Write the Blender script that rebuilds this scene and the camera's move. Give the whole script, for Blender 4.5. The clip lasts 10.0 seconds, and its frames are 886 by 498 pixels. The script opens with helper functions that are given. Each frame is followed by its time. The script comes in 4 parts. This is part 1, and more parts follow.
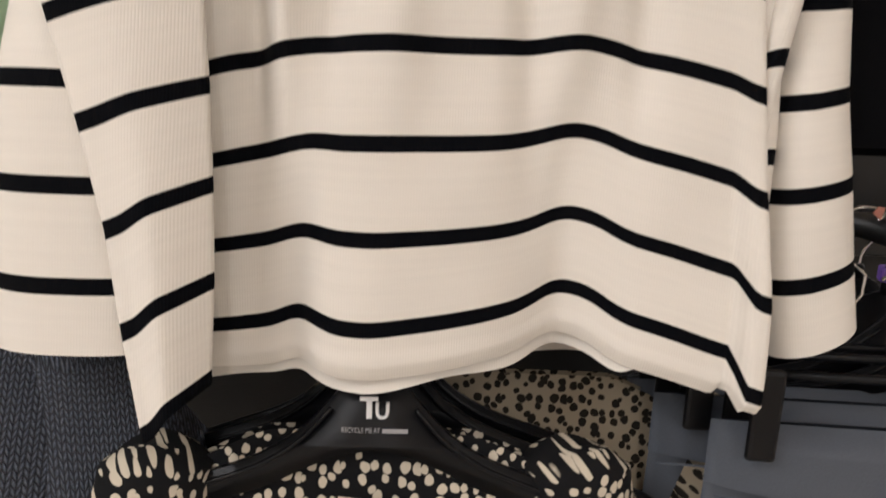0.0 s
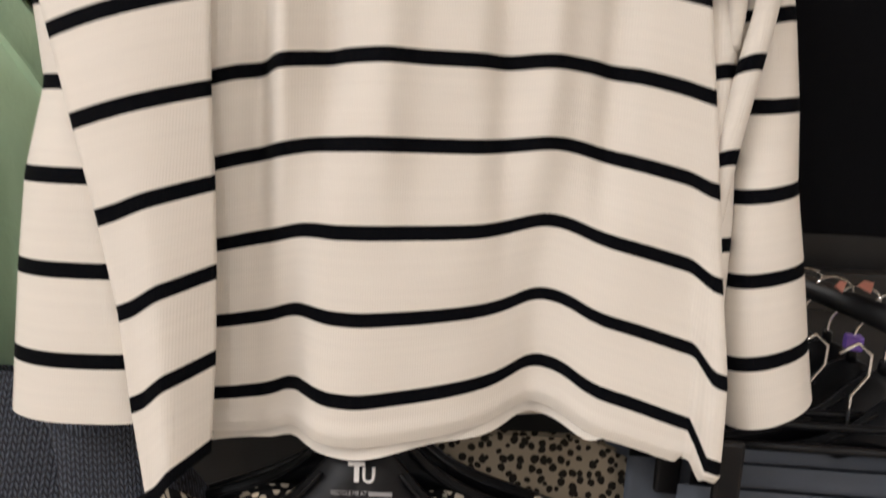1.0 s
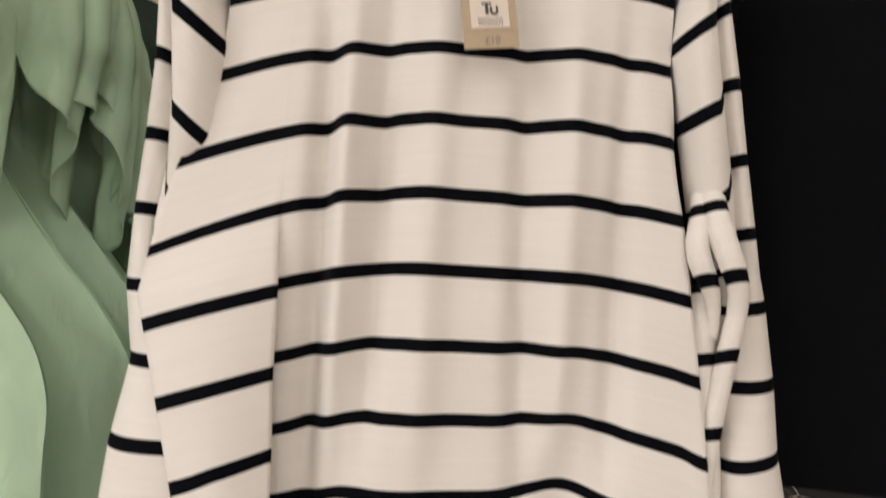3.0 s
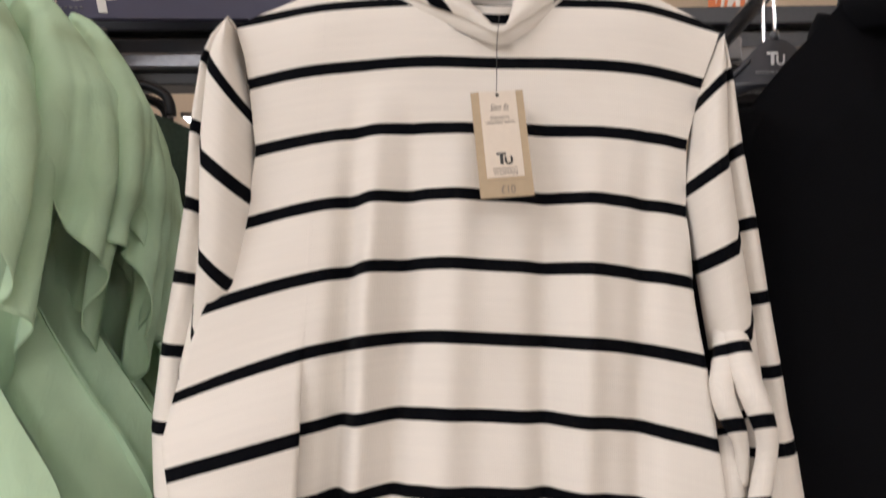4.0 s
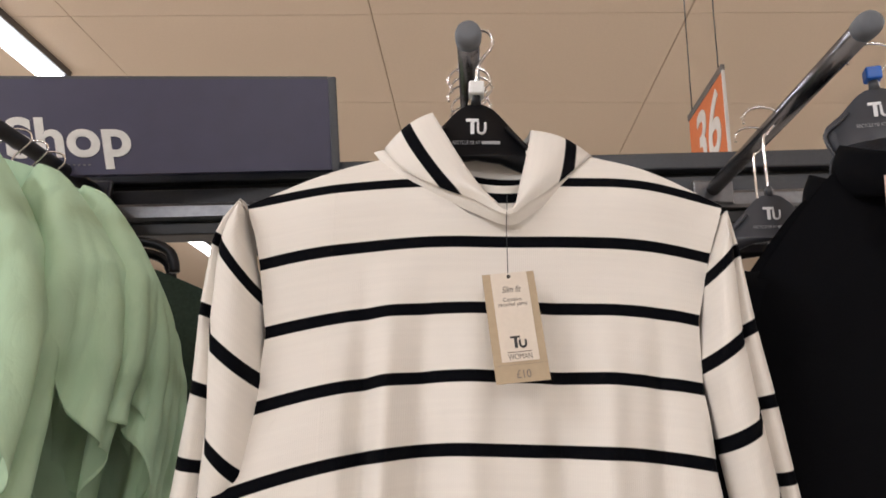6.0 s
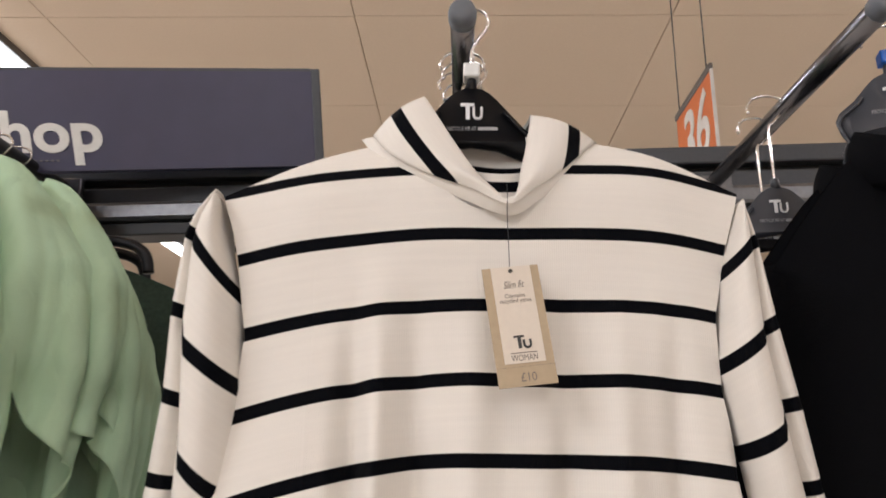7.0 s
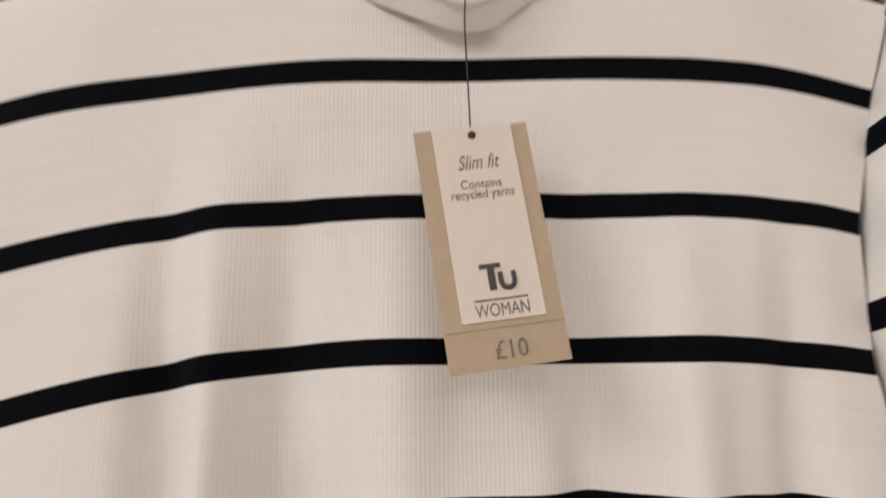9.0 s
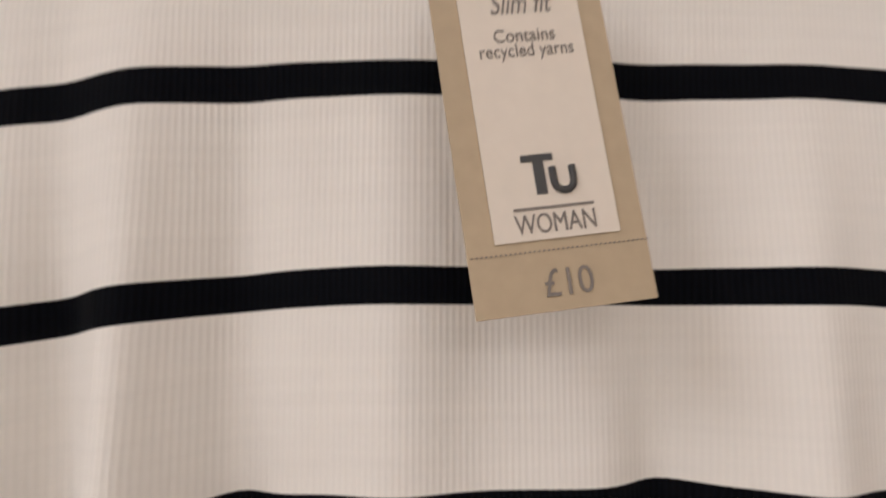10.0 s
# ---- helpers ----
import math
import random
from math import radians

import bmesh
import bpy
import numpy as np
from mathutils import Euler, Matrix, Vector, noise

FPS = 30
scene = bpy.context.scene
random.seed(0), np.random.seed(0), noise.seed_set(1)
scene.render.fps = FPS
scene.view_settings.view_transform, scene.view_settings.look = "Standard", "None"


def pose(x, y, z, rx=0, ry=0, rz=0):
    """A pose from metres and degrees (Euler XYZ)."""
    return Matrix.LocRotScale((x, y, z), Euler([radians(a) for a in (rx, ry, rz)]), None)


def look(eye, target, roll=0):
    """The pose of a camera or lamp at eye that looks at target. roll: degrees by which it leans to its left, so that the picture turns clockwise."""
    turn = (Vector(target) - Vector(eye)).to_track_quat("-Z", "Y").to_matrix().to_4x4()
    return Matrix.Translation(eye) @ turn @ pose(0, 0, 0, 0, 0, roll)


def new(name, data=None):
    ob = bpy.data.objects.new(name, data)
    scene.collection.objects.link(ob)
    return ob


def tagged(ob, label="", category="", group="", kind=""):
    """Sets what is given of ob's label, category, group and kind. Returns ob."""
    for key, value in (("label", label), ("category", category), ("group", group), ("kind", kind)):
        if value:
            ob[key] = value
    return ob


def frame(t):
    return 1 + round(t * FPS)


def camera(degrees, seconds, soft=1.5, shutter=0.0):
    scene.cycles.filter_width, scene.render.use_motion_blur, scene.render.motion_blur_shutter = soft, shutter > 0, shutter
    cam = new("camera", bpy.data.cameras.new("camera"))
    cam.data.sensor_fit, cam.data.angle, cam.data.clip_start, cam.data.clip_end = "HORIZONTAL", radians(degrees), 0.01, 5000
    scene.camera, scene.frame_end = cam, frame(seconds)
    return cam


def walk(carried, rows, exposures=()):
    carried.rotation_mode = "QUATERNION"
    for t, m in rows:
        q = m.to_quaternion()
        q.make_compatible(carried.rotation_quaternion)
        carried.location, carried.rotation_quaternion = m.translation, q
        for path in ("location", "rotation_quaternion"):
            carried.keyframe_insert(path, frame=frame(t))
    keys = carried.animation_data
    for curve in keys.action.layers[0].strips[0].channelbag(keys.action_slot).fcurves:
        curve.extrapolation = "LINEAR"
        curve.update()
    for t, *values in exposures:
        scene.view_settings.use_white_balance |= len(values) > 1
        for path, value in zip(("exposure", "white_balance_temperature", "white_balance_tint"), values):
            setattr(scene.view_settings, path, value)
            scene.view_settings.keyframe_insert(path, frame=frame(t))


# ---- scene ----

cam = camera(65.0, 10.0, soft=1.7, shutter=0.7)
PATH = [
    (0, (-0.001, -0.38, 1.18), (0.044, 1.578, 0.773), 2.6),
    (0.5, (0.009, -0.395, 1.204), (0.034, 1.564, 0.801), 2.7),
    (1, (0.013, -0.411, 1.217), (0.028, 1.562, 0.894), 2.9),
    (1.5, (0.011, -0.435, 1.246), (0.02, 1.551, 1.006), 3.5),
    (2, (0.003, -0.453, 1.267), (0.012, 1.541, 1.123), 3.7),
    (2.5, (-0.001, -0.467, 1.293), (-0.015, 1.532, 1.232), 3.7),
    (2.7, (-0.001, -0.472, 1.3), (-0.02, 1.528, 1.286), 3.7),
    (3.8, (0.003, -0.483, 1.365), (-0.116, 1.505, 1.542), 3.0),
    (4, (0.002, -0.485, 1.371), (-0.124, 1.499, 1.594), 2.8),
    (4.5, (0.002, -0.491, 1.397), (-0.139, 1.482, 1.693), 2.5),
    (5, (-0.003, -0.493, 1.411), (-0.135, 1.463, 1.806), 2.2),
    (5.5, (-0.008, -0.493, 1.421), (-0.131, 1.442, 1.91), 1.8),
    (7, (-0.025, -0.45, 1.426), (-0.087, 1.475, 1.964), 0.9),
    (7.5, (-0.025, -0.395, 1.438), (-0.059, 1.539, 1.945), 0.2),
    (8, (-0.02, -0.336, 1.447), (-0.034, 1.607, 1.92), 0.0),
    (8.5, (-0.02, -0.277, 1.455), (0.02, 1.678, 1.872), -0.6),
    (9, (-0.008, -0.226, 1.459), (0.02, 1.742, 1.809), -0.6),
    (9.5, (-0.012, -0.184, 1.459), (0.036, 1.78, 1.722), -0.3),
    (10, (-0.014, -0.155, 1.4595), (0.048, 1.83, 1.643), 0.1),
]

walk(cam, [(t, look(eye, target, roll)) for t, eye, target, roll in PATH],
     exposures=[(0.0, 0.05, 5900, 10.5), (2.7, 0.05, 5820, 10), (4.0, 0.09, 5740, 12), (7.5, 0.08, 5720, 12), (9.0, -0.09, 5680, 12.5), (10.0, -0.17, 5700, 12.5)])

# ---- world and lights ----
world = bpy.data.worlds.new("world")
scene.world = world
world.use_nodes = True
world.node_tree.nodes["Background"].inputs["Color"].default_value = (1.0, 0.9, 0.78, 1)
world.node_tree.nodes["Background"].inputs["Strength"].default_value = 0.05

CEIL = 3.9


def strip_lamp(x, y, length, watts):
    data = bpy.data.lights.new("strip_lamp", "AREA")
    data.shape, data.size, data.size_y = "RECTANGLE", 0.16, length
    data.energy, data.color = watts, (1.0, 0.945, 0.88)
    ob = new("strip_lamp", data)
    ob.matrix_world = pose(x, y, CEIL - 0.09)
    return ob


# The first two strips are seen; the rest are unseen, added to light the room.
LAMPS = [(-3.1, 2.5), (-3.8, 9.2), (-3.1, -2.6), (0.6, -2.6), (4.6, -2.6), (4.6, 2.0), (-3.1, -7.0), (0.6, -7.0), (4.6, -7.0), (-8.0, 2.5), (-8.0, -2.6), (8.8, 2.0), (8.8, -2.6), (8.8, 9.2)]
for lx, ly in LAMPS:
    # Uneven watts in the y = -2.6 row make the light come from the left.
    strip_lamp(lx, ly, 2.7, 112 if ly != -2.6 else (130 if lx == -3.1 else 150 if lx < 0 else 12))


# ---- materials ----
def nodes_of(name):
    m = bpy.data.materials.new(name)
    m.use_nodes = True
    t = m.node_tree
    return m, t, t.nodes["Principled BSDF"]


def add(t, kind, **values):
    n = t.nodes.new(kind)
    for key, v in values.items():
        if key in n.inputs:
            n.inputs[key].default_value = v
    return n


def sums(t, op, a, b, c=None):
    n = t.nodes.new("ShaderNodeMath")
    n.operation = op
    for i, v in enumerate((a, b, c)):
        if v is None:
            continue
        if isinstance(v, (int, float)):
            n.inputs[i].default_value = v
        else:
            t.links.new(v, n.inputs[i])
    return n.outputs[0]


def mix(t, fac, a, b):
    n = t.nodes.new("ShaderNodeMix")
    n.data_type = "RGBA"
    for i, v in ((0, fac), (6, a), (7, b)):
        if isinstance(v, (int, float)):
            n.inputs[i].default_value = v
        elif isinstance(v, tuple):
            n.inputs[i].default_value = (*v, 1)
        else:
            t.links.new(v, n.inputs[i])
    return n.outputs[2]


def ramp(t, fac, lo, hi):
    n = t.nodes.new("ShaderNodeMapRange")
    n.inputs[1].default_value, n.inputs[2].default_value = lo, hi
    t.links.new(fac, n.inputs[0])
    return n.outputs[0]


def bump(t, b, height, strength, distance):
    n = t.nodes.new("ShaderNodeBump")
    n.inputs["Strength"].default_value, n.inputs["Distance"].default_value = strength, distance
    t.links.new(height, n.inputs["Height"])
    t.links.new(n.outputs[0], b.inputs["Normal"])


def surface(name, color, rough=0.6, metal=0.0, grain=60.0, vary=0.12, relief=0.0004, coarse=4.0, sheen=0.0, gloss=0.5):
    """A plain surface with fine grain and a slow, cloudy change of tone."""
    m, t, b = nodes_of(name)
    tex = t.nodes.new("ShaderNodeTexCoord").outputs["Object"]
    fine = add(t, "ShaderNodeTexNoise", Scale=grain, Detail=4.0)
    slow = add(t, "ShaderNodeTexNoise", Scale=coarse, Detail=3.0)
    for n in (fine, slow):
        t.links.new(tex, n.inputs["Vector"])
    both = sums(t, "MULTIPLY_ADD", fine.outputs[0], 0.5, sums(t, "MULTIPLY", slow.outputs[0], 0.5))
    dark = tuple(c * (1 - vary) for c in color)
    light = tuple(min(1.0, c * (1 + vary)) for c in color)
    t.links.new(mix(t, ramp(t, both, 0.3, 0.7), dark, light), b.inputs["Base Color"])
    b.inputs["Roughness"].default_value, b.inputs["Metallic"].default_value = rough, metal
    b.inputs["Sheen Weight"].default_value = sheen
    b.inputs["Specular IOR Level"].default_value = gloss
    if rough > 0.8:
        b.inputs["Specular IOR Level"].default_value = 0.1
    if relief:
        bump(t, b, fine.outputs[0], 0.5, relief)
    return m


def rib_knit(name, cream, black):
    """Fine rib jersey with a black band at each whole number of V; U is in metres across the ribs."""
    m, t, b = nodes_of(name)
    uv = t.nodes.new("ShaderNodeUVMap").outputs[0]
    sep = t.nodes.new("ShaderNodeSeparateXYZ")
    t.links.new(uv, sep.inputs[0])
    u, v = sep.outputs[0], sep.outputs[1]
    wob = add(t, "ShaderNodeTexNoise", Scale=900.0, Detail=1.0)
    t.links.new(uv, wob.inputs["Vector"])
    near = sums(t, "ABSOLUTE", sums(t, "SUBTRACT", sums(t, "FRACT", sums(t, "ADD", v, 100.5), 0.0), 0.5), 0.0)
    edge = sums(t, "ADD", near, sums(t, "MULTIPLY", sums(t, "SUBTRACT", wob.outputs[0], 0.5), 0.012))
    n = t.nodes.new("ShaderNodeMapRange")
    n.inputs[1].default_value, n.inputs[2].default_value = 0.094, 0.082
    t.links.new(edge, n.inputs[0])
    rib = sums(t, "MULTIPLY_ADD", sums(t, "SINE", sums(t, "MULTIPLY", u, 2 * math.pi / 0.00148), 0.0), 0.5, 0.5)
    slow = add(t, "ShaderNodeTexNoise", Scale=14.0, Detail=3.0)
    t.links.new(uv, slow.inputs["Vector"])
    ground = mix(t, ramp(t, slow.outputs[0], 0.3, 0.7), tuple(c * 0.96 for c in cream), cream)
    # Both yarns are darkened between the ribs, shade painted into the base colour.
    shaded_ribs = mix(t, sums(t, "MULTIPLY_ADD", rib, 0.18, 0.82), tuple(c * 0.82 for c in cream), ground)
    inky = mix(t, rib, tuple(c * 0.6 for c in black), tuple(c * 1.4 for c in black))
    t.links.new(mix(t, n.outputs[0], shaded_ribs, inky), b.inputs["Base Color"])
    b.inputs["Roughness"].default_value = 0.85
    b.inputs["Specular IOR Level"].default_value = 0.07
    bump(t, b, rib, 0.3, 0.00025)
    return m


def dotted_cloth(name, ground, dot, scale, size, stretch=1.0):
    """Cloth printed with irregular pebble spots."""
    m, t, b = nodes_of(name)
    uv = t.nodes.new("ShaderNodeUVMap").outputs[0]
    mp = t.nodes.new("ShaderNodeMapping")
    mp.inputs["Scale"].default_value = (scale, scale * stretch, scale)
    t.links.new(uv, mp.inputs[0])
    wob = add(t, "ShaderNodeTexNoise", Scale=1.3, Detail=1.0)
    t.links.new(mp.outputs[0], wob.inputs["Vector"])
    off = t.nodes.new("ShaderNodeVectorMath")
    off.operation = "MULTIPLY_ADD"
    off.inputs[1].default_value = (0.35, 0.35, 0.0)
    t.links.new(wob.outputs[1], off.inputs[0])
    t.links.new(mp.outputs[0], off.inputs[2])
    vor = add(t, "ShaderNodeTexVoronoi", Scale=1.0, Randomness=0.85)
    vor.voronoi_dimensions = "2D"
    t.links.new(off.outputs[0], vor.inputs["Vector"])
    sep = t.nodes.new("ShaderNodeSeparateColor")
    t.links.new(vor.outputs["Color"], sep.inputs[0])
    radius = sums(t, "MULTIPLY_ADD", sep.outputs[0], size * 0.6, size * 0.62)
    fac = ramp(t, sums(t, "SUBTRACT", radius, vor.outputs["Distance"]), -0.01, 0.03)
    t.links.new(mix(t, fac, ground, dot), b.inputs["Base Color"])
    b.inputs["Roughness"].default_value = 0.85
    b.inputs["Specular IOR Level"].default_value = 0.2
    weave = add(t, "ShaderNodeTexNoise", Scale=900.0)
    t.links.new(uv, weave.inputs["Vector"])
    bump(t, b, weave.outputs[0], 0.2, 0.0004)
    return m


def glow(name, color, power):
    m, t, b = nodes_of(name)
    b.inputs["Base Color"].default_value = (0.9, 0.9, 0.9, 1)
    b.inputs["Emission Color"].default_value = (*color, 1)
    b.inputs["Emission Strength"].default_value = power
    return m


KNIT = rib_knit("cream_rib_knit", (0.78, 0.735, 0.67), (0.0018, 0.0021, 0.0034))
BLACK_PLASTIC = surface("black_plastic", (0.004, 0.004, 0.005), 0.40, vary=0.2, relief=0.0001, gloss=0.22)
GREY_PLASTIC = surface("charcoal_plastic", (0.05, 0.052, 0.06), 0.4, vary=0.15, relief=0.0001)
WHITE_PRINT = surface("white_print", (0.75, 0.75, 0.75), 0.6, relief=0)
PALE_PRINT = surface("pale_print", (0.35, 0.35, 0.36), 0.6, relief=0)
CHROME = surface("chrome_wire", (0.78, 0.77, 0.75), 0.14, 1.0, vary=0.05, relief=0)
GUNMETAL = surface("dark_metal_tube", (0.17, 0.17, 0.18), 0.24, 0.95, vary=0.15, relief=0)
RAIL_PAINT = surface("charcoal_powder_coat", (0.055, 0.058, 0.064), 0.42, 0.3, grain=200, vary=0.15, relief=0.0001)
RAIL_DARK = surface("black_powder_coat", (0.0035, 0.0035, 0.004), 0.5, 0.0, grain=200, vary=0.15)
RAIL_BRIGHT = surface("brushed_grey_metal", (0.16, 0.16, 0.165), 0.3, 0.85, grain=120, vary=0.2, relief=0.0001)
CAP = surface("grey_rubber_cap", (0.13, 0.14, 0.155), 0.6)
NAVY = surface("navy_sign_board", (0.038, 0.036, 0.078), 0.42, grain=30, vary=0.12, relief=0)
LETTER = surface("white_vinyl_letter", (0.72, 0.70, 0.66), 0.5, relief=0)
ORANGE = surface("orange_card", (0.62, 0.16, 0.035), 0.55, vary=0.06, relief=0)
CEILING = surface("beige_ceiling_tile", (0.82, 0.685, 0.535), 0.9, grain=60, vary=0.03, coarse=0.5, relief=0)
FLOOR = surface("beige_floor", (0.52, 0.47, 0.41), 0.45, grain=20, vary=0.1, coarse=0.8)
WALL = surface("beige_wall", (0.62, 0.55, 0.46), 0.85, grain=20, vary=0.06, coarse=0.5)
TUBE = glow("lamp_diffuser", (1.0, 0.93, 0.82), 6.0)
KRAFT = surface("kraft_card", (0.44, 0.345, 0.225), 0.75, grain=260, vary=0.07, relief=0.0001)
IVORY = surface("ivory_card", (0.70, 0.62, 0.52), 0.7, grain=300, vary=0.03, relief=0.00005)
INK = surface("dark_ink", (0.05, 0.048, 0.045), 0.6, relief=0)
INK_SOFT = surface("brown_ink", (0.20, 0.17, 0.145), 0.6, relief=0)
THREAD = surface("black_thread", (0.02, 0.02, 0.02), 0.7, relief=0)


def crumpled_cotton(name, color):
    """Soft creased cotton: wide crumples and a fine weave."""
    m, t, b = nodes_of(name)
    tex = t.nodes.new("ShaderNodeTexCoord").outputs["Object"]
    mp = t.nodes.new("ShaderNodeMapping")
    mp.inputs["Scale"].default_value = (1.5, 1.0, 0.7)
    t.links.new(tex, mp.inputs[0])
    wide = add(t, "ShaderNodeTexNoise", Scale=26.0, Detail=5.0, Distortion=0.6)
    weave = add(t, "ShaderNodeTexNoise", Scale=900.0, Detail=2.0)
    for n in (wide, weave):
        t.links.new(mp.outputs[0], n.inputs["Vector"])
    dark, light = tuple(c * 0.95 for c in color), tuple(c * 1.04 for c in color)
    t.links.new(mix(t, ramp(t, wide.outputs[0], 0.35, 0.65), dark, light), b.inputs["Base Color"])
    b.inputs["Roughness"].default_value = 0.9
    b.inputs["Specular IOR Level"].default_value = 0.15
    ridge = sums(t, "ABSOLUTE", sums(t, "SUBTRACT", wide.outputs[0], 0.5), 0.0)
    bump(t, b, sums(t, "MULTIPLY_ADD", weave.outputs[0], 0.02, ridge), 0.3, 0.010)
    return m


GREEN = crumpled_cotton("sage_green_cotton", (0.43, 0.58, 0.395))
GREEN_DARK = surface("dark_green_knit", (0.035, 0.05, 0.038), 0.9, grain=250, vary=0.35, relief=0.001)
BLACK_CLOTH = surface("black_jersey", (0.0022, 0.0022, 0.0030), 0.95, grain=600, vary=0.25, relief=0.0003)
TROUSER = surface("slate_grey_twill", (0.085, 0.095, 0.115), 0.85, grain=900, vary=0.12, relief=0.0002)
SPOTS = dotted_cloth("pebble_print", (0.005, 0.005, 0.006), (0.56, 0.50, 0.40), 128.0, 0.34, 0.85)
LEOPARD = dotted_cloth("leopard_print", (0.30, 0.25, 0.18), (0.016, 0.013, 0.010), 130.0, 0.38)
PINK_CARD = surface("pink_card", (0.66, 0.47, 0.40), 0.6, relief=0)
BLUE = surface("blue_size_cube", (0.02, 0.14, 0.62), 0.35, relief=0)
PURPLE = surface("purple_size_cube", (0.20, 0.10, 0.50), 0.35, relief=0)
WHITE_CUBE = surface("white_size_block", (0.72, 0.72, 0.70), 0.3, relief=0)
SALMON = surface("salmon_card", (0.70, 0.30, 0.22), 0.6, relief=0)


def cable_knit():
    m, t, b = nodes_of("navy_chunky_knit")
    uv = t.nodes.new("ShaderNodeUVMap").outputs[0]
    sep = t.nodes.new("ShaderNodeSeparateXYZ")
    t.links.new(uv, sep.inputs[0])
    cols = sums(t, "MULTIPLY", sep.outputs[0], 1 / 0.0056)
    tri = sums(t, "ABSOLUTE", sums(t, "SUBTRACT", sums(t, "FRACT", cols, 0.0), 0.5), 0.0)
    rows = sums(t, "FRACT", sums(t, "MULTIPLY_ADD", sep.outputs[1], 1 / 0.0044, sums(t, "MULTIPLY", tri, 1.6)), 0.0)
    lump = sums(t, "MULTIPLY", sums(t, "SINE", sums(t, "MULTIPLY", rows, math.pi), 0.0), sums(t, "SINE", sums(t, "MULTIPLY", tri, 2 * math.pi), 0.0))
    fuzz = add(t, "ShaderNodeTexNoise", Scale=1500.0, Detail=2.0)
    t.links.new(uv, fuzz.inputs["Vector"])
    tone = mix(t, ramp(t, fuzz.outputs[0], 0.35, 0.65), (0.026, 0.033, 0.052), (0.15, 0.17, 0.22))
    # Hollows between stitches go near black: their shade is put into the colour.
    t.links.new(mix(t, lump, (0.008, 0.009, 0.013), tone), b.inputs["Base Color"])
    b.inputs["Roughness"].default_value = 0.9
    bump(t, b, lump, 0.9, 0.002)
    return m


NAVY_KNIT = cable_knit()


# ---- mesh helpers ----
def part(name, bm, material, parent=None, label="", smooth=True):
    me = bpy.data.meshes.new(name)
    bm.to_mesh(me)
    bm.free()
    for p in me.polygons:
        p.use_smooth = smooth
    for m in material if isinstance(material, (list, tuple)) else [material]:
        me.materials.append(m)
    ob = new(name, me)
    ob.parent = parent
    if label:
        ob["label"] = label
    return ob


def thing(name, label, category, at=None, group="", kind=""):
    ob = new(name)
    ob.empty_display_size = 0.05
    if at is not None:
        ob.matrix_basis = at
    return tagged(ob, label, category, group, kind)


def box(bm, size, m=None, bevel=0.0):
    r = bmesh.ops.create_cube(bm, size=1, matrix=(m or Matrix()) @ Matrix.Diagonal((*size, 1)))
    if bevel:
        edges = list({e for v in r["verts"] for e in v.link_edges})
        bmesh.ops.bevel(bm, geom=edges, offset=bevel, segments=2, affect="EDGES", profile=0.5)
    return bm


def boxed(size, m=None, bevel=0.0):
    return box(bmesh.new(), size, m, bevel)


def rod(bm, points, radius, sides=10):
    """A round bar along points, closed at both ends; radius may be a list."""
    pts = [Vector(p) for p in points]
    rings, up = [], Vector((0.13, 0.31, 0.94))
    for i, p in enumerate(pts):
        d = (pts[min(i + 1, len(pts) - 1)] - pts[max(i - 1, 0)]).normalized()
        a = d.cross(up)
        if a.length < 1e-3:
            a = d.cross(Vector((1, 0, 0)))
        a.normalize()
        up = a.cross(d)
        r = float(radius[i]) if isinstance(radius, (list, tuple)) else radius
        rings.append([bm.verts.new(p + r * math.cos(k) * a + r * math.sin(k) * up) for k in (2 * math.pi * n / sides for n in range(sides))])
    for a, b in zip(rings, rings[1:]):
        for k in range(sides):
            bm.faces.new((a[k], a[(k + 1) % sides], b[(k + 1) % sides], b[k]))
    bm.faces.new(rings[0][::-1])
    bm.faces.new(rings[-1])
    return bm


def sheet(rows, uvs, closed=False, thick=0.0):
    """A grid of points as a cloth; uvs is a grid of (u, v) of the same shape. thick adds a reverse side."""
    bm = bmesh.new()
    layer = bm.loops.layers.uv.new("UVMap")
    vs = [[bm.verts.new(p) for p in r] for r in rows]
    uvof = {v: uv for r, q in zip(vs, uvs) for v, uv in zip(r, q)}
    n = len(vs[0])
    for i in range(len(vs) - 1):
        for j in range(n if closed else n - 1):
            k = (j + 1) % n
            f = bm.faces.new((vs[i][j], vs[i + 1][j], vs[i + 1][k], vs[i][k]))
            for l in f.loops:
                l[layer].uv = uvof[l.vert]
    bm.normal_update()
    if thick:
        bmesh.ops.solidify(bm, geom=bm.faces[:], thickness=thick)
    return bm


def plate(outline, depth, bevel=0.0):
    """A flat outline in x and z, given depth along y from 0 to depth."""
    bm = bmesh.new()
    f = bm.faces.new([bm.verts.new((x, 0, z)) for x, z in outline])
    r = bmesh.ops.extrude_face_region(bm, geom=[f])
    for v in r["geom"]:
        if isinstance(v, bmesh.types.BMVert):
            v.co.y += depth
    bmesh.ops.recalc_face_normals(bm, faces=bm.faces[:])
    if bevel:
        sharp = [e for e in bm.edges if len(e.link_faces) == 2 and e.calc_face_angle() > 0.9]
        bmesh.ops.bevel(bm, geom=sharp, offset=bevel, segments=2, affect="EDGES")
    return bm


